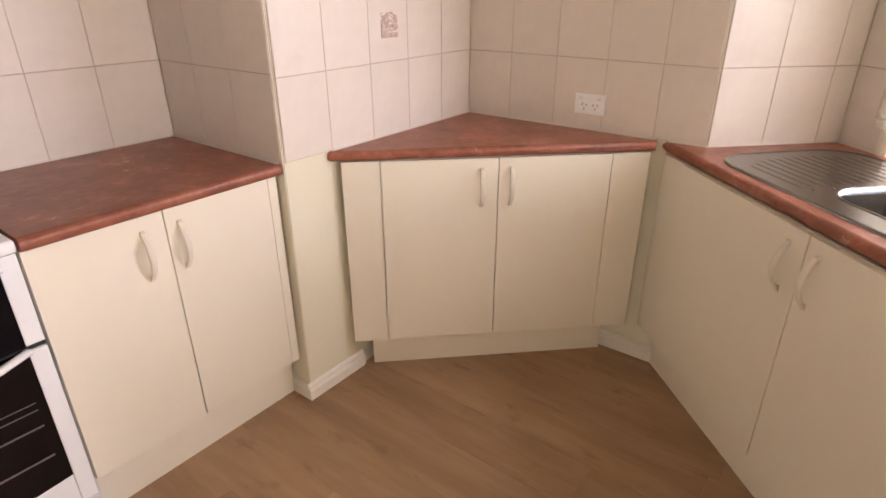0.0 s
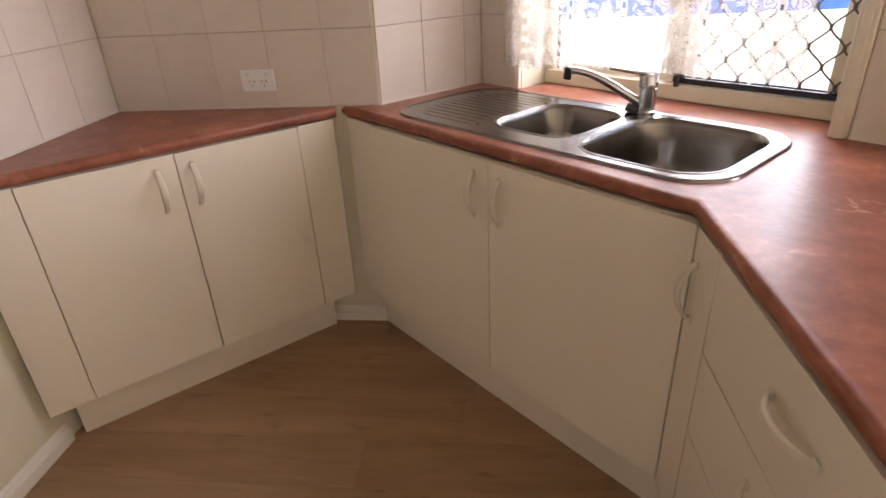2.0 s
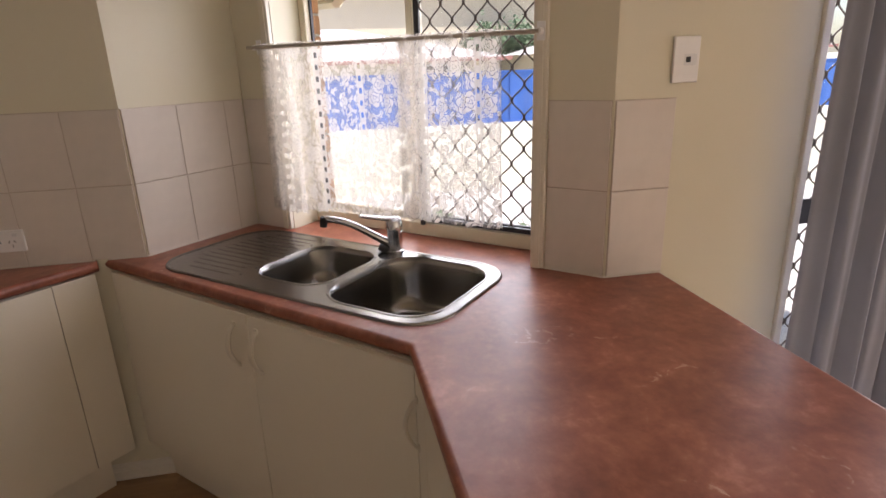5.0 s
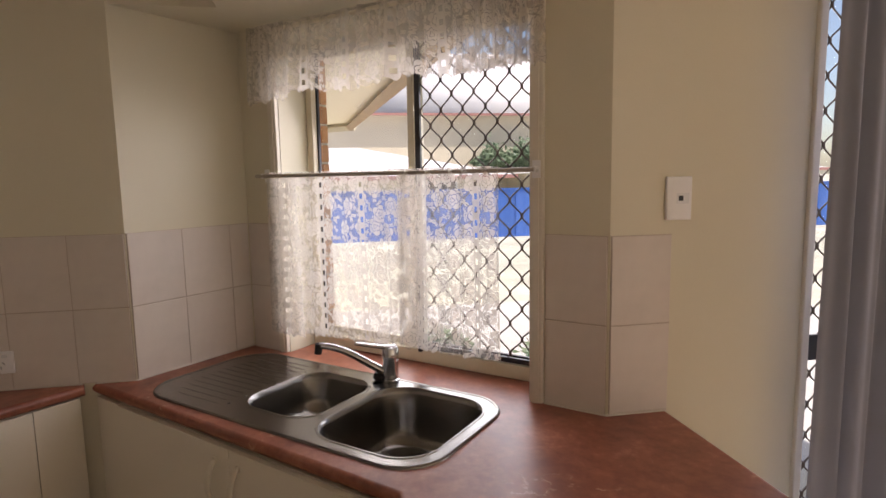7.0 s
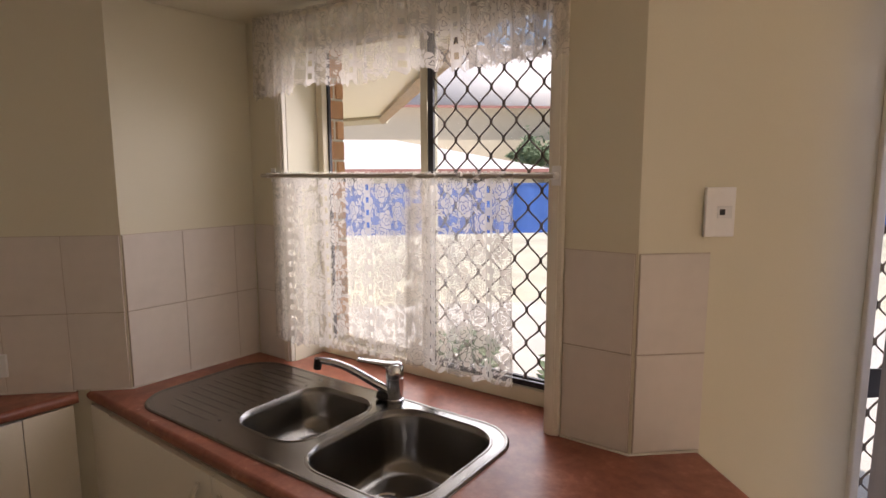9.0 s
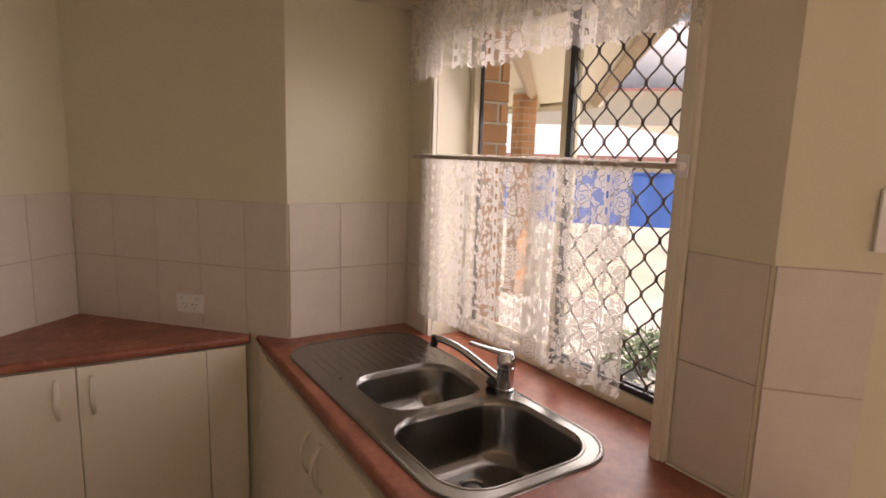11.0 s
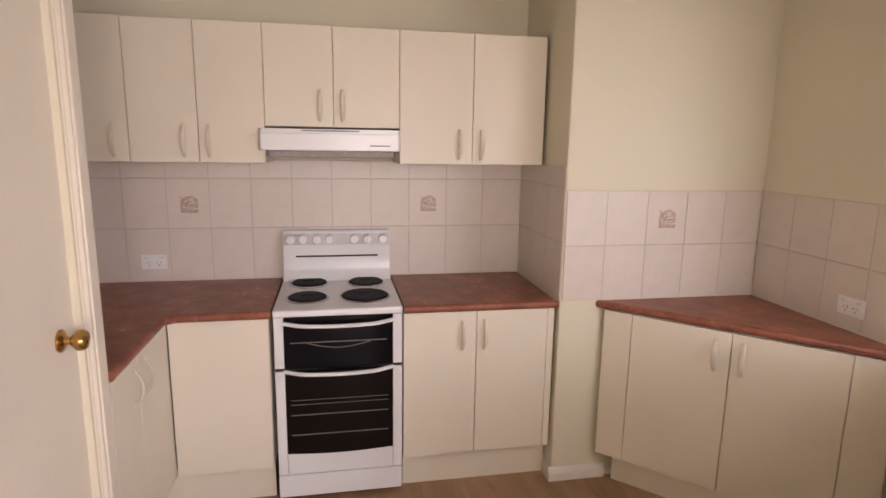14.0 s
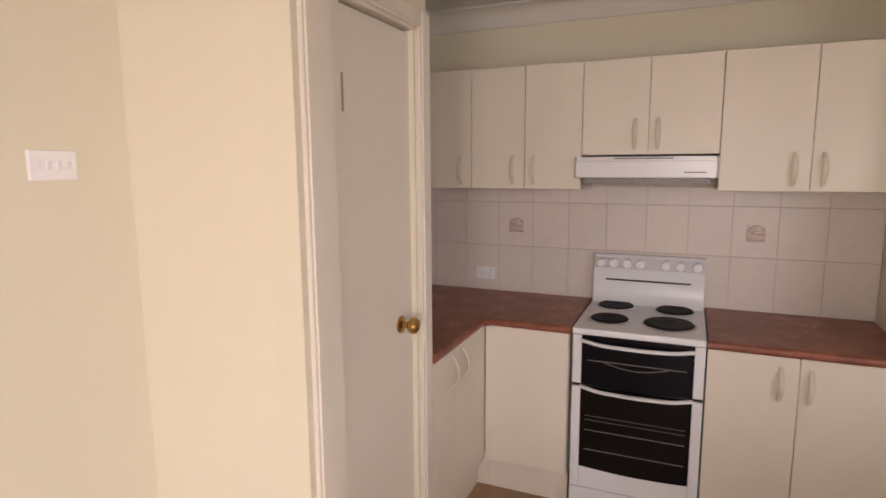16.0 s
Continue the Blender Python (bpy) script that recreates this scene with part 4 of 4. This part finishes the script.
tap = thing("mixer_tap", WIN @ pose(0.738, -0.082, COUNTER + 0.006), "chrome mixer tap with a swivel spout and top lever", "tap")
part("base", lathe([(0.027, 0.0), (0.027, 0.006), (0.023, 0.009), (0.022, 0.010)], 28), CHROME, tap)
part("body", lathe([(0.024, 0.009), (0.0255, 0.030), (0.0255, 0.070), (0.0245, 0.071), (0.0245, 0.074), (0.027, 0.075), (0.027, 0.102), (0.022, 0.112), (0.002, 0.115)], 28), CHROME, tap)
tip = Vector((-0.184, -0.127, 0.122))
pts = [tip * f + Vector((0, 0, 0.020 + 0.0 * f)) * (1 - f) + Vector((0, 0, 0.028 * math.sin(math.pi * f) ** 1.0 * f)) for f in [i / 14 for i in range(15)]]
pts = [Vector((0, 0, 0.022))] + pts[1:]
spout = part("spout", tube(pts, lambda f: 0.0135 - 0.003 * f, 12), CHROME, tap)
part("outlet", cyl(tip + Vector((0, 0, 0.006)), tip + Vector((-0.004, -0.003, -0.026)), 0.0125, 0.0115), DARK, spout, "dark spout outlet")
bm = tube([(0.012, 0.010, 0.106), (-0.018, -0.018, 0.112), (-0.050, -0.044, 0.122), (-0.084, -0.070, 0.134)], lambda f: 0.018 - 0.006 * f, 12, 1.0)
for v in bm.verts:
    v.co.z = 0.113 - 0.14 * v.co.x + (v.co.z - 0.113 + 0.14 * v.co.x) * 0.45
part("lever", bm, CHROME, tap)
part("swivel_collar", cyl((-0.022, -0.010, 0.004), (-0.050, -0.022, 0.016), 0.016, 0.013), DARK, tap, "black swivel collar")


# ---- switches and power points ----
def wall_plate(name, m, w, h, label, category, rockers=(), holes=(), jack=None):
    """A plate on a wall: m has x along the wall and -y into the room, at the plate's centre."""
    ob = thing(name, m, label, category)
    part("plate", box(-w / 2, w / 2, -0.010, 0.0, -h / 2, h / 2, 0.003, 3), PLAST, ob)
    for x, z, a, b in rockers:
        part("rocker", box(x - a, x + a, -0.0135, -0.0095, z - b, z + b, 0.0015), WHITE, ob)
    for x, z in holes:
        for dx, dz, tilt in ((-0.008, 0.004, 30), (0.008, 0.004, -30), (0, -0.010, 0)):
            part("socket_slot", box(-0.0012, 0.0012, -0.0107, -0.0099, -0.005, 0.005), GREYP, ob, "", pose(x + dx, 0, z + dz, 0, tilt, 0))
    if jack:
        part("jack", box(jack[0] - 0.007, jack[0] + 0.007, -0.0115, -0.0095, jack[1] - 0.007, jack[1] + 0.007, 0.001), DARK, ob, "small black socket")
        part("jack_frame", box(jack[0] - 0.012, jack[0] + 0.024, -0.0108, -0.0095, jack[1] - 0.014, jack[1] + 0.014, 0.001), WHITE, ob)
    return ob


double = dict(rockers=((-0.034, 0.021, 0.007, 0.005), (0.034, 0.021, 0.007, 0.005)), holes=((-0.020, -0.006), (0.022, -0.006)))
wall_plate("power_point", pose(-0.005, -0.538, 0.992, 0, 0, -90), 0.116, 0.072, "white double power point on pale tiles", "power point", **double)
wall_plate("power_point", pose(-2.795, 0.600, 0.996), 0.116, 0.072, "white double power point on the stove splashback", "power point", **double)
wall_plate("light_switch", pose(-3.19, -1.513, 1.609, 0, 0, 90), 0.117, 0.073, "white four-gang light switch on a cream wall", "switch",
           rockers=((-0.036, 0, 0.006, 0.010), (-0.012, 0, 0.006, 0.010), (0.012, 0, 0.006, 0.010), (0.036, 0, 0.006, 0.010)))
wall_plate("phone_socket", pose(-0.612, -2.516, 1.484, 0, 0, -90), 0.074, 0.115, "white telephone wall socket above the worktop", "wall socket", jack=(0.004, 0.0))

# ---- pantry door ----
DOOR = pose(-2.62, -1.30, 0, 0, 0, 90)
door_1 = thing("door_1", DOOR, "narrow cream flush pantry door, closed", "door")
door_1["kind"] = "structure"
part("leaf", box(0.210, 0.659, 0.022, 0.056, FLOOR + 0.008, 2.037, 0.002), TRIM, door_1)
for z in (1.750, 0.30):
    h = box(0.214, 0.240, 0.0190, 0.0219, z, z + 0.10, 0.001)
    add_cyl(h, (0.2130, 0.010, z), (0.2130, 0.010, z + 0.10), 0.0085, n=12)
    part("hinge", h, mat("dull_steel_hinge", (0.34, 0.30, 0.25), 0.5, metal=0.2), door_1, "dull steel butt hinge")
kn = part("knob", lathe([(0.030, 0.0), (0.030, 0.004), (0.024, 0.008), (0.011, 0.012), (0.010, 0.026), (0.018, 0.032), (0.027, 0.042), (0.0285, 0.052), (0.024, 0.062), (0.010, 0.067), (0.002, 0.0675)], 32), BRASS, door_1, "round brass door knob", pose(0.560, 0.022, 1.062, 90, 0, 0))
for n_, b_ in (("jamb", box(0.1505, 0.2085, 0.004, 0.088, 0, 2.044, 0.001)), ("jamb", box(0.6605, 0.6635, -0.002, 0.088, 0, 2.044)), ("head_jamb", box(0.1505, 0.6635, -0.002, 0.088, 2.045, 2.0545))):
    part(n_, b_, TRIM, door_1)


def moulding(x0, x1, z0, z1):
    bm = box(x0, x1, -0.014, -0.0005, z0, z1, 0.003)
    if x1 - x0 < z1 - z0:
        add_box(bm, x0 + 0.010, x1 - 0.008, -0.020, -0.013, z0, z1, 0.003)
    else:
        add_box(bm, x0, x1, -0.020, -0.013, z0 + 0.008, z1 - 0.010, 0.003)
    return bm


part("architrave", moulding(0.022, 0.1495, 0, 2.11), TRIM, door_1)
part("architrave", moulding(0.6645, 0.738, 0, 2.11), TRIM, door_1)
part("architrave", moulding(0.1497, 0.6643, 2.0555, 2.11), TRIM, door_1)

# ---- sliding door and drape ----
SL = heading(TILE_PIER, (-0.611, -6.2))
slide = thing("door_2", SL, "bronze aluminium sliding glass door with a diamond security screen", "door")
slide["kind"] = "structure"
for n_, b_ in (("door_frame", box(0.6125, 0.632, 0.03, 0.11, 0.0, 2.118, 0.003)), ("door_frame", box(2.408, 2.448, 0.03, 0.11, 0.0, 2.118, 0.003)), ("door_frame", box(0.632, 2.408, 0.03, 0.11, 2.078, 2.118, 0.003)), ("track", box(0.632, 2.408, 0.03, 0.11, 0.0, 0.05, 0.003))):
    part(n_, b_, SHADEM, slide)
part("stile", box(0.633, 0.652, 0.06, 0.075, 0.031, 2.076, 0.002), DARK, slide)
part("stile", box(1.51, 1.55, 0.06, 0.075, 0.031, 2.076, 0.002), DARK, slide)
part("stile", box(2.37, 2.406, 0.06, 0.075, 0.031, 2.076, 0.002), DARK, slide)
part("rail", box(0.652, 1.51, 0.06, 0.075, 0.98, 1.06, 0.002), DARK, slide)
p_ = part("pane", box(0.633, 2.406, 0.085, 0.090, 0.03, 2.076), GLASS, slide)
p_.visible_shadow = False
wire_mesh(slide, 0.654, 1.50, 0.04, 2.07, 0.066)
for n_, (a, b) in (("architrave_3", (0.586, 0.611)), ("architrave_4", (2.449, 2.50))):
    structure(n_, box(a, b, -0.016, -0.0005, 0, 2.17, 0.004), TRIM, "cream painted door architrave", "architrave", SL)
curt = thing("door_curtain", SL, "grey pleated blockout curtain beside the sliding door", "curtain")
part("curtain_cloth", drape(0.556, 1.28, FLOOR + 0.02, 2.20, 8, 0.035, -0.115, 160, 6, flare=0.012, seed=12), DRAPE, curt)
part("curtain_rod", cyl((0.55, -0.13, 2.215), (2.6, -0.13, 2.215), 0.012), SHADEM, curt)
for x in (0.57, 2.58):
    part("rod_bracket", box(x - 0.012, x + 0.012, -0.145, 0.0, 2.20, 2.23, 0.002), SHADEM, curt)

# ---- outside ----
structure("patio", box(0.42, 6.0, -8.0, 4.0, -0.31, -0.28), PAVE, "pale concrete patio slab", "patio")
OUT = WIN


def brick_pier(name, x0, x1, y0, y1, z0, z1, label):
    """A pier of laid bricks on a mortar core, in the window wall's frame (y outwards)."""
    ob = thing(name, OUT @ pose(0, 0, 0), label, "brick pier")
    part("mortar", box(x0 + 0.006, x1 - 0.006, y0 + 0.006, y1 - 0.006, z0, z1 - 0.004), MORTAR, ob)
    cache = {}
    row, z = 0, z0
    while z < z1 - 0.03:
        for along in (0, 1):
            a0, a1 = (x0, x1) if along == 0 else (y0, y1)
            a = a0 - (0.115 if (row + along) % 2 else 0.0)
            while a < a1 - 0.02:
                s0, s1 = max(a, a0), min(a + 0.230, a1)
                if s1 - s0 > 0.03:
                    for side in (0, 1):
                        key = (along, side, round(s0, 3), round(s1, 3))
                        if key not in cache:
                            if along == 0:
                                y = (y0, y0 + 0.05) if side == 0 else (y1 - 0.05, y1)
                                bm = box(s0 + 0.004, s1 - 0.004, y[0], y[1], 0, 0.076, 0.003, 1)
                            else:
                                x = (x0 - 0.001, x0 + 0.05) if side == 0 else (x1 - 0.05, x1 + 0.001)
                                bm = box(x[0], x[1], s0 + 0.004, s1 - 0.004, 0, 0.076, 0.003, 1)
                            cache[key] = mesh_of(bm, "brick", BRICK, False)
                        part("brick", cache[key], BRICK, ob, "", pose(0, 0, z))
                a += 0.240
        z, row = z + 0.086, row + 1
    return ob


brick_pier("brick_pier", -0.36, -0.03, 0.22, 0.51, 0.60, 2.30, "sunlit orange brick return wall beside the window")
brick_pier("brick_pier", -4.065, -3.835, 3.83, 4.06, -0.29, 2.40, "sunlit orange brick column under the patio roof")
low = thing("garden_wall", OUT @ pose(0, 0, -0.3), "pale rendered plinth under the brick return wall", "wall")
part("plinth", box(-0.40, -0.01, 0.215, 0.53, 0.0, 0.90), RENDERW, low)
outer = thing("patio_roof", pose(0, 0, 0), "cream lined patio roof on pale timber rafters", "roof")
NEAR, FAR = (-1.53, 3.0, 2.43), (-4.17, 5.5, 2.43)
bm = bmesh.new()
quad = [(-8.0, 0.45, 2.43), (1.16, 0.45, 2.43), NEAR, FAR, (-8.0, 5.5, 2.43)]
under = [bm.verts.new(OUT @ Vector(p)) for p in quad]
over = [bm.verts.new(OUT @ (Vector(p) + Vector((0, 0, 0.04)))) for p in quad]
bm.faces.new(under), bm.faces.new(over)
for i in range(5):
    bm.faces.new((under[i], under[(i + 1) % 5], over[(i + 1) % 5], over[i]))
part("lining", bm, mat("cream_patio_lining", (0.88, 0.79, 0.61), 0.8, vary=0.05), outer)
for a in (0.0, 1.3):
    p, q = OUT @ (Vector(NEAR) - Vector((a, 0, 0.06))), OUT @ (Vector(FAR) - Vector((a, 0, 0.06)))
    part("rafter", tube([p + (p - q) * 0.9, (p + q) / 2, q], 0.07, 4, 1.0), TIMBER, outer)
p, q = OUT @ Vector((-8.0, 5.52, 2.38)), OUT @ Vector((-4.1, 5.52, 2.38))
part("fascia", tube([p, q], 0.07, 4), RENDERW, outer)
part("post", tube([OUT @ Vector((-7.6, 5.4, -0.3)), OUT @ Vector((-7.6, 5.4, 2.40))], 0.05, 4), TIMBER, outer)

fence = thing("blue_fence", pose(15.2, 0, -0.30), "blue corrugated steel boundary fence in the sun", "fence")
ridge = []
for i in range(190):
    ridge.append((0.03 if (i // 2) % 2 else 0.0, -24 + i * 0.2))
bm = bmesh.new()
rows_ = [[bm.verts.new((x + t, y, z)) for x, y in ridge] for t, z in ((0, 0.05), (0, 1.48), (0.006, 1.48), (0.006, 0.05))]
for s, t in zip(rows_, rows_[1:]):
    for i in range(len(s) - 1):
        bm.faces.new((s[i], s[i + 1], t[i + 1], t[i]))
part("sheet", bm, BLUE, fence)
part("rail", box(-0.02, 0.05, -24, 14, 1.47, 1.52), BLUE, fence)
part("rail", box(-0.02, 0.05, -24, 14, 0.0, 0.06), BLUE, fence)
for i in range(16):
    part("post", box(-0.03, 0.05, -24 + i * 2.4, -23.94 + i * 2.4, 0.0, 1.52), BLUE, fence)


def house(name, x, y, w, d, eave, ridge_z, label):
    ob = thing(name, pose(x, y, -0.3), label, "house")
    part("wall", box(0, d, -w / 2, w / 2, 0, eave), RENDERW, ob)
    o = 0.6
    bm = bmesh.new()
    base = [bm.verts.new(p) for p in ((-o, -w / 2 - o, eave), (d + o, -w / 2 - o, eave), (d + o, w / 2 + o, eave), (-o, w / 2 + o, eave))]
    top = [bm.verts.new((d / 2, -w / 2 + d / 2, ridge_z)), bm.verts.new((d / 2, w / 2 - d / 2, ridge_z))]
    bm.faces.new(base)
    for q in ((base[0], base[1], top[0]), (base[1], base[2], top[1], top[0]), (base[2], base[3], top[1]), (base[3], base[0], top[0], top[1])):
        bm.faces.new(q)
    part("roof", bm, ROOF, ob)
    part("gutter", box(-o - 0.12, -o, -w / 2 - o, w / 2 + o, eave - 0.12, eave + 0.02), GUTTER, ob)
    for k in range(3):
        yy = -w / 3 + k * w / 3
        win_ = part("window", box(-0.03, 0.02, yy - 0.9, yy + 0.9, 0.9, 1.75), WHITE, ob)
        part("pane", box(-0.04, -0.031, yy - 0.83, yy + 0.83, 0.97, 1.68), BLACK, win_)
    return ob


house("neighbour_house", 21.0, -0.3, 16.0, 11.0, 1.95, 3.40, "neighbouring low house with a pale roof and dull red gutter")
house("neighbour_house", 24.0, -19.0, 14.0, 8.0, 2.05, 3.3, "neighbouring low house with a pale roof and dull red gutter")

# added house: puts cream instead of blue sky where bright patio lining belongs
house("neighbour_house", 32.0, -10.0, 24.0, 12.0, 5.6, 10.4, "added tall cream house that hides the sky above the low roofs")


def tree(x, y, height, spread, seed):
    rnd = random.Random(seed)
    ob = thing("tree", pose(x, y, -0.3), "leafy green tree behind the neighbouring roof", "tree", "garden trees")
    bm = tube([(0, 0, 0), (0.05, 0.02, height * 0.3), (-0.03, 0.06, height * 0.6)], lambda f: 0.14 - 0.07 * f, 8)
    for i in range(6):
        a = i * 1.05
        add_tube(bm, [(0, 0.03, height * 0.45), (math.cos(a) * spread * 0.4, math.sin(a) * spread * 0.4, height * 0.68), (math.cos(a) * spread * 0.75, math.sin(a) * spread * 0.75, height * 0.85)], lambda f: 0.05 - 0.035 * f, 5)
    part("trunk", bm, BARK, ob)
    bm = bmesh.new()
    for _ in range(3000):
        a, r, h = rnd.uniform(0, 6.283), spread * rnd.random() ** 0.5, rnd.gauss(0, 0.55)
        lump = 0.8 + 0.3 * math.sin(3 * a + seed) * math.cos(2 * h)
        c = Vector((r * lump * math.cos(a), r * lump * math.sin(a), height * 0.74 + h * height * 0.28 * (1.15 - r / spread)))
        u = Vector((rnd.gauss(0, 1), rnd.gauss(0, 1), rnd.gauss(0, 0.6))).normalized()
        v = u.orthogonal().normalized()
        s = rnd.uniform(0.09, 0.20)
        bm.faces.new([bm.verts.new(c + s * p) for p in (u, 0.45 * v, -u, -0.45 * v)])
    part("crown", bm, LEAF, ob)
    return ob


tree(30.0, -10.6, 3.7, 1.3, 4)
tree(30.4, -12.6, 3.9, 1.4, 7)


def shrub(m, seed, size=0.45):
    """A low bush: many narrow leaves on short stems."""
    rnd = random.Random(seed)
    ob = thing("garden_shrub", m, "low leafy green shrub on the lawn", "shrub", "garden shrubs")
    bm = bmesh.new()
    for i in range(14):
        a = rnd.uniform(0, 6.28)
        add_tube(bm, [(0, 0, 0), (0.3 * size * math.cos(a), 0.3 * size * math.sin(a), 0.7 * size), (0.7 * size * math.cos(a), 0.7 * size * math.sin(a), 1.25 * size)], lambda f: 0.008 - 0.005 * f, 4)
    part("stems", bm, BARK, ob)
    bm = bmesh.new()
    for _ in range(420):
        a, r = rnd.uniform(0, 6.28), size * rnd.random() ** 0.6
        c = Vector((r * math.cos(a), r * math.sin(a), size * (0.35 + 1.0 * rnd.random()) * (1.1 - 0.4 * r / size)))
        u = Vector((math.cos(a), math.sin(a), rnd.uniform(-0.3, 0.9))).normalized()
        v = u.orthogonal().normalized()
        s = rnd.uniform(0.03, 0.06)
        bm.faces.new([bm.verts.new(c + s * p) for p in (u, 0.4 * v, -u, -0.4 * v)])
    part("leaves", bm, LEAF, ob)


for i, (x, y) in enumerate(((2.6, -3.4), (3.6, -4.6), (3.2, -2.5))):
    shrub(pose(x, y, -0.30), 20 + i, 0.34)


# ---- wall tiles and floor planks ----
tile_cache = {}
T = 0.005


def tiles(wall_ob, columns, rows, face=0.0, deco=()):
    """Glazed tiles on a wall's room face, joints between; columns and rows are the joint lines."""
    x0, x1, z0, z1 = columns[0], columns[-1], rows[0], rows[-1]
    part("grout", box(x0, x1, face - 0.0025, face - 0.0002, z0, z1), GROUT, wall_ob)
    for i, (a, b) in enumerate(zip(columns, columns[1:])):
        for j, (c, d) in enumerate(zip(rows, rows[1:])):
            w, h = round(b - a - 0.0018, 4), round(d - c - 0.003, 4)
            if (w, h) not in tile_cache:
                tile_cache[(w, h)] = mesh_of(box(0, w, -T, -0.0026, 0, h, 0.0012, 1), "tile", TILE, False)
            t = part("tile", tile_cache[(w, h)], TILE, wall_ob, "", pose(a + 0.0009, face, c + 0.0015))
            if (i, j) in deco:
                e = 0.040
                cx, cz = w / 2 + 0.004, h / 2 - 0.005
                bm = bmesh.new()
                rnd = random.Random(7)
                for k in range(64):
                    u, v = rnd.uniform(-e, e), rnd.uniform(-e, e)
                    sx, sz = rnd.uniform(0.003, 0.008), rnd.uniform(0.002, 0.005)
                    up = 0.0003 + 0.000025 * k
                    add_box(bm, cx + max(u - sx, -e), cx + min(u + sx, e), -T - up, -T + 0.0002, cz + max(v - sz, -e), cz + min(v + sz, e))
                add_box(bm, cx - e, cx + e, -T - 0.0019, -T + 0.0002, cz - e, cz - e + 0.016)
                add_box(bm, cx - e, cx - e + 0.009, -T - 0.0020, -T + 0.0002, cz - e + 0.0165, cz + 0.018)
                for rr in (0.014, 0.024, 0.033):
                    add_tube(bm, [(cx + rr * math.cos(q * 0.24 - 0.7), -T - 0.0008, cz + 0.004 + rr * math.sin(q * 0.24 - 0.7)) for q in range(16)], 0.0022, 5)
                part("motif", bm, MOTIF, t, "pinkish brown shell motif")


def steps(start, pitch, end):
    out = [start]
    while out[-1] + pitch < end - 0.02:
        out.append(out[-1] + pitch)
    return out + [end]


LOW, MID, HIGH = COUNTER + 0.001, 1.147, 1.389
xs = [-3.186, -3.11] + [-2.915 + 0.1935 * i for i in range(10)] + [-0.967]
tiles(wall_oven, [x + 3.19 for x in xs], [LOW, 1.157, 1.398, 1.489], 0.0, {(3, 1), (9, 1)})
tiles(wall_pier_side, steps(0.006, 0.1975, 0.602), [LOW, 1.157, 1.398, 1.489])
tiles(wall_west, steps(5.626, 0.195, 6.80), [LOW, 1.157, 1.398, 1.489])
tiles(wall_north, [0.003, 0.189, 0.383, 0.573, 0.765, 0.950], [LOW, MID, HIGH], 0.0, {(2, 1)})
tiles(wall_east, steps(0.006, 0.1925, 0.946), [LOW, MID, HIGH])
tiles(wall_bay, [0.003, 0.193, 0.385, 0.468], [LOW, MID, HIGH])
tiles(wall_window, [0.006, 0.158], [LOW, MID, HIGH])
tiles(wall_window, [1.230, 1.404], [LOW, MID, HIGH])
tiles(wall_dining, [0.003, 0.176], [LOW, MID, HIGH])

plank_cache = {}
rnd = random.Random(5)
PW, PL = 0.1815, 1.22
col, x = 0, -3.20
while x < 0.36:
    bottom = -6.20 if x + PW < -0.60 else max(-6.20, -1.283 - (0.336 - x) * 1.1014) - 0.02
    top = 0.62 if x < -0.86 else (0.02 if x < -0.02 else -0.94)
    y = 0.62 - rnd.uniform(0.1, 1.1)
    hi = 0.62
    while hi > bottom:
        a, b = max(y, bottom), min(hi, top)
        if b - a > 0.04:
            key = round(b - a, 3)
            if key not in plank_cache:
                plank_cache[key] = mesh_of(box(0.0001, PW - 0.0001, 0.0001, key - 0.0001, -0.004, 0.0, 0.0005, 1), "plank", PLANK, False)
            part("plank", plank_cache[key], PLANK, floor, "", pose(x, a, FLOOR))
        hi, y = y, y - PL
    x, col = x + PW, col + 1
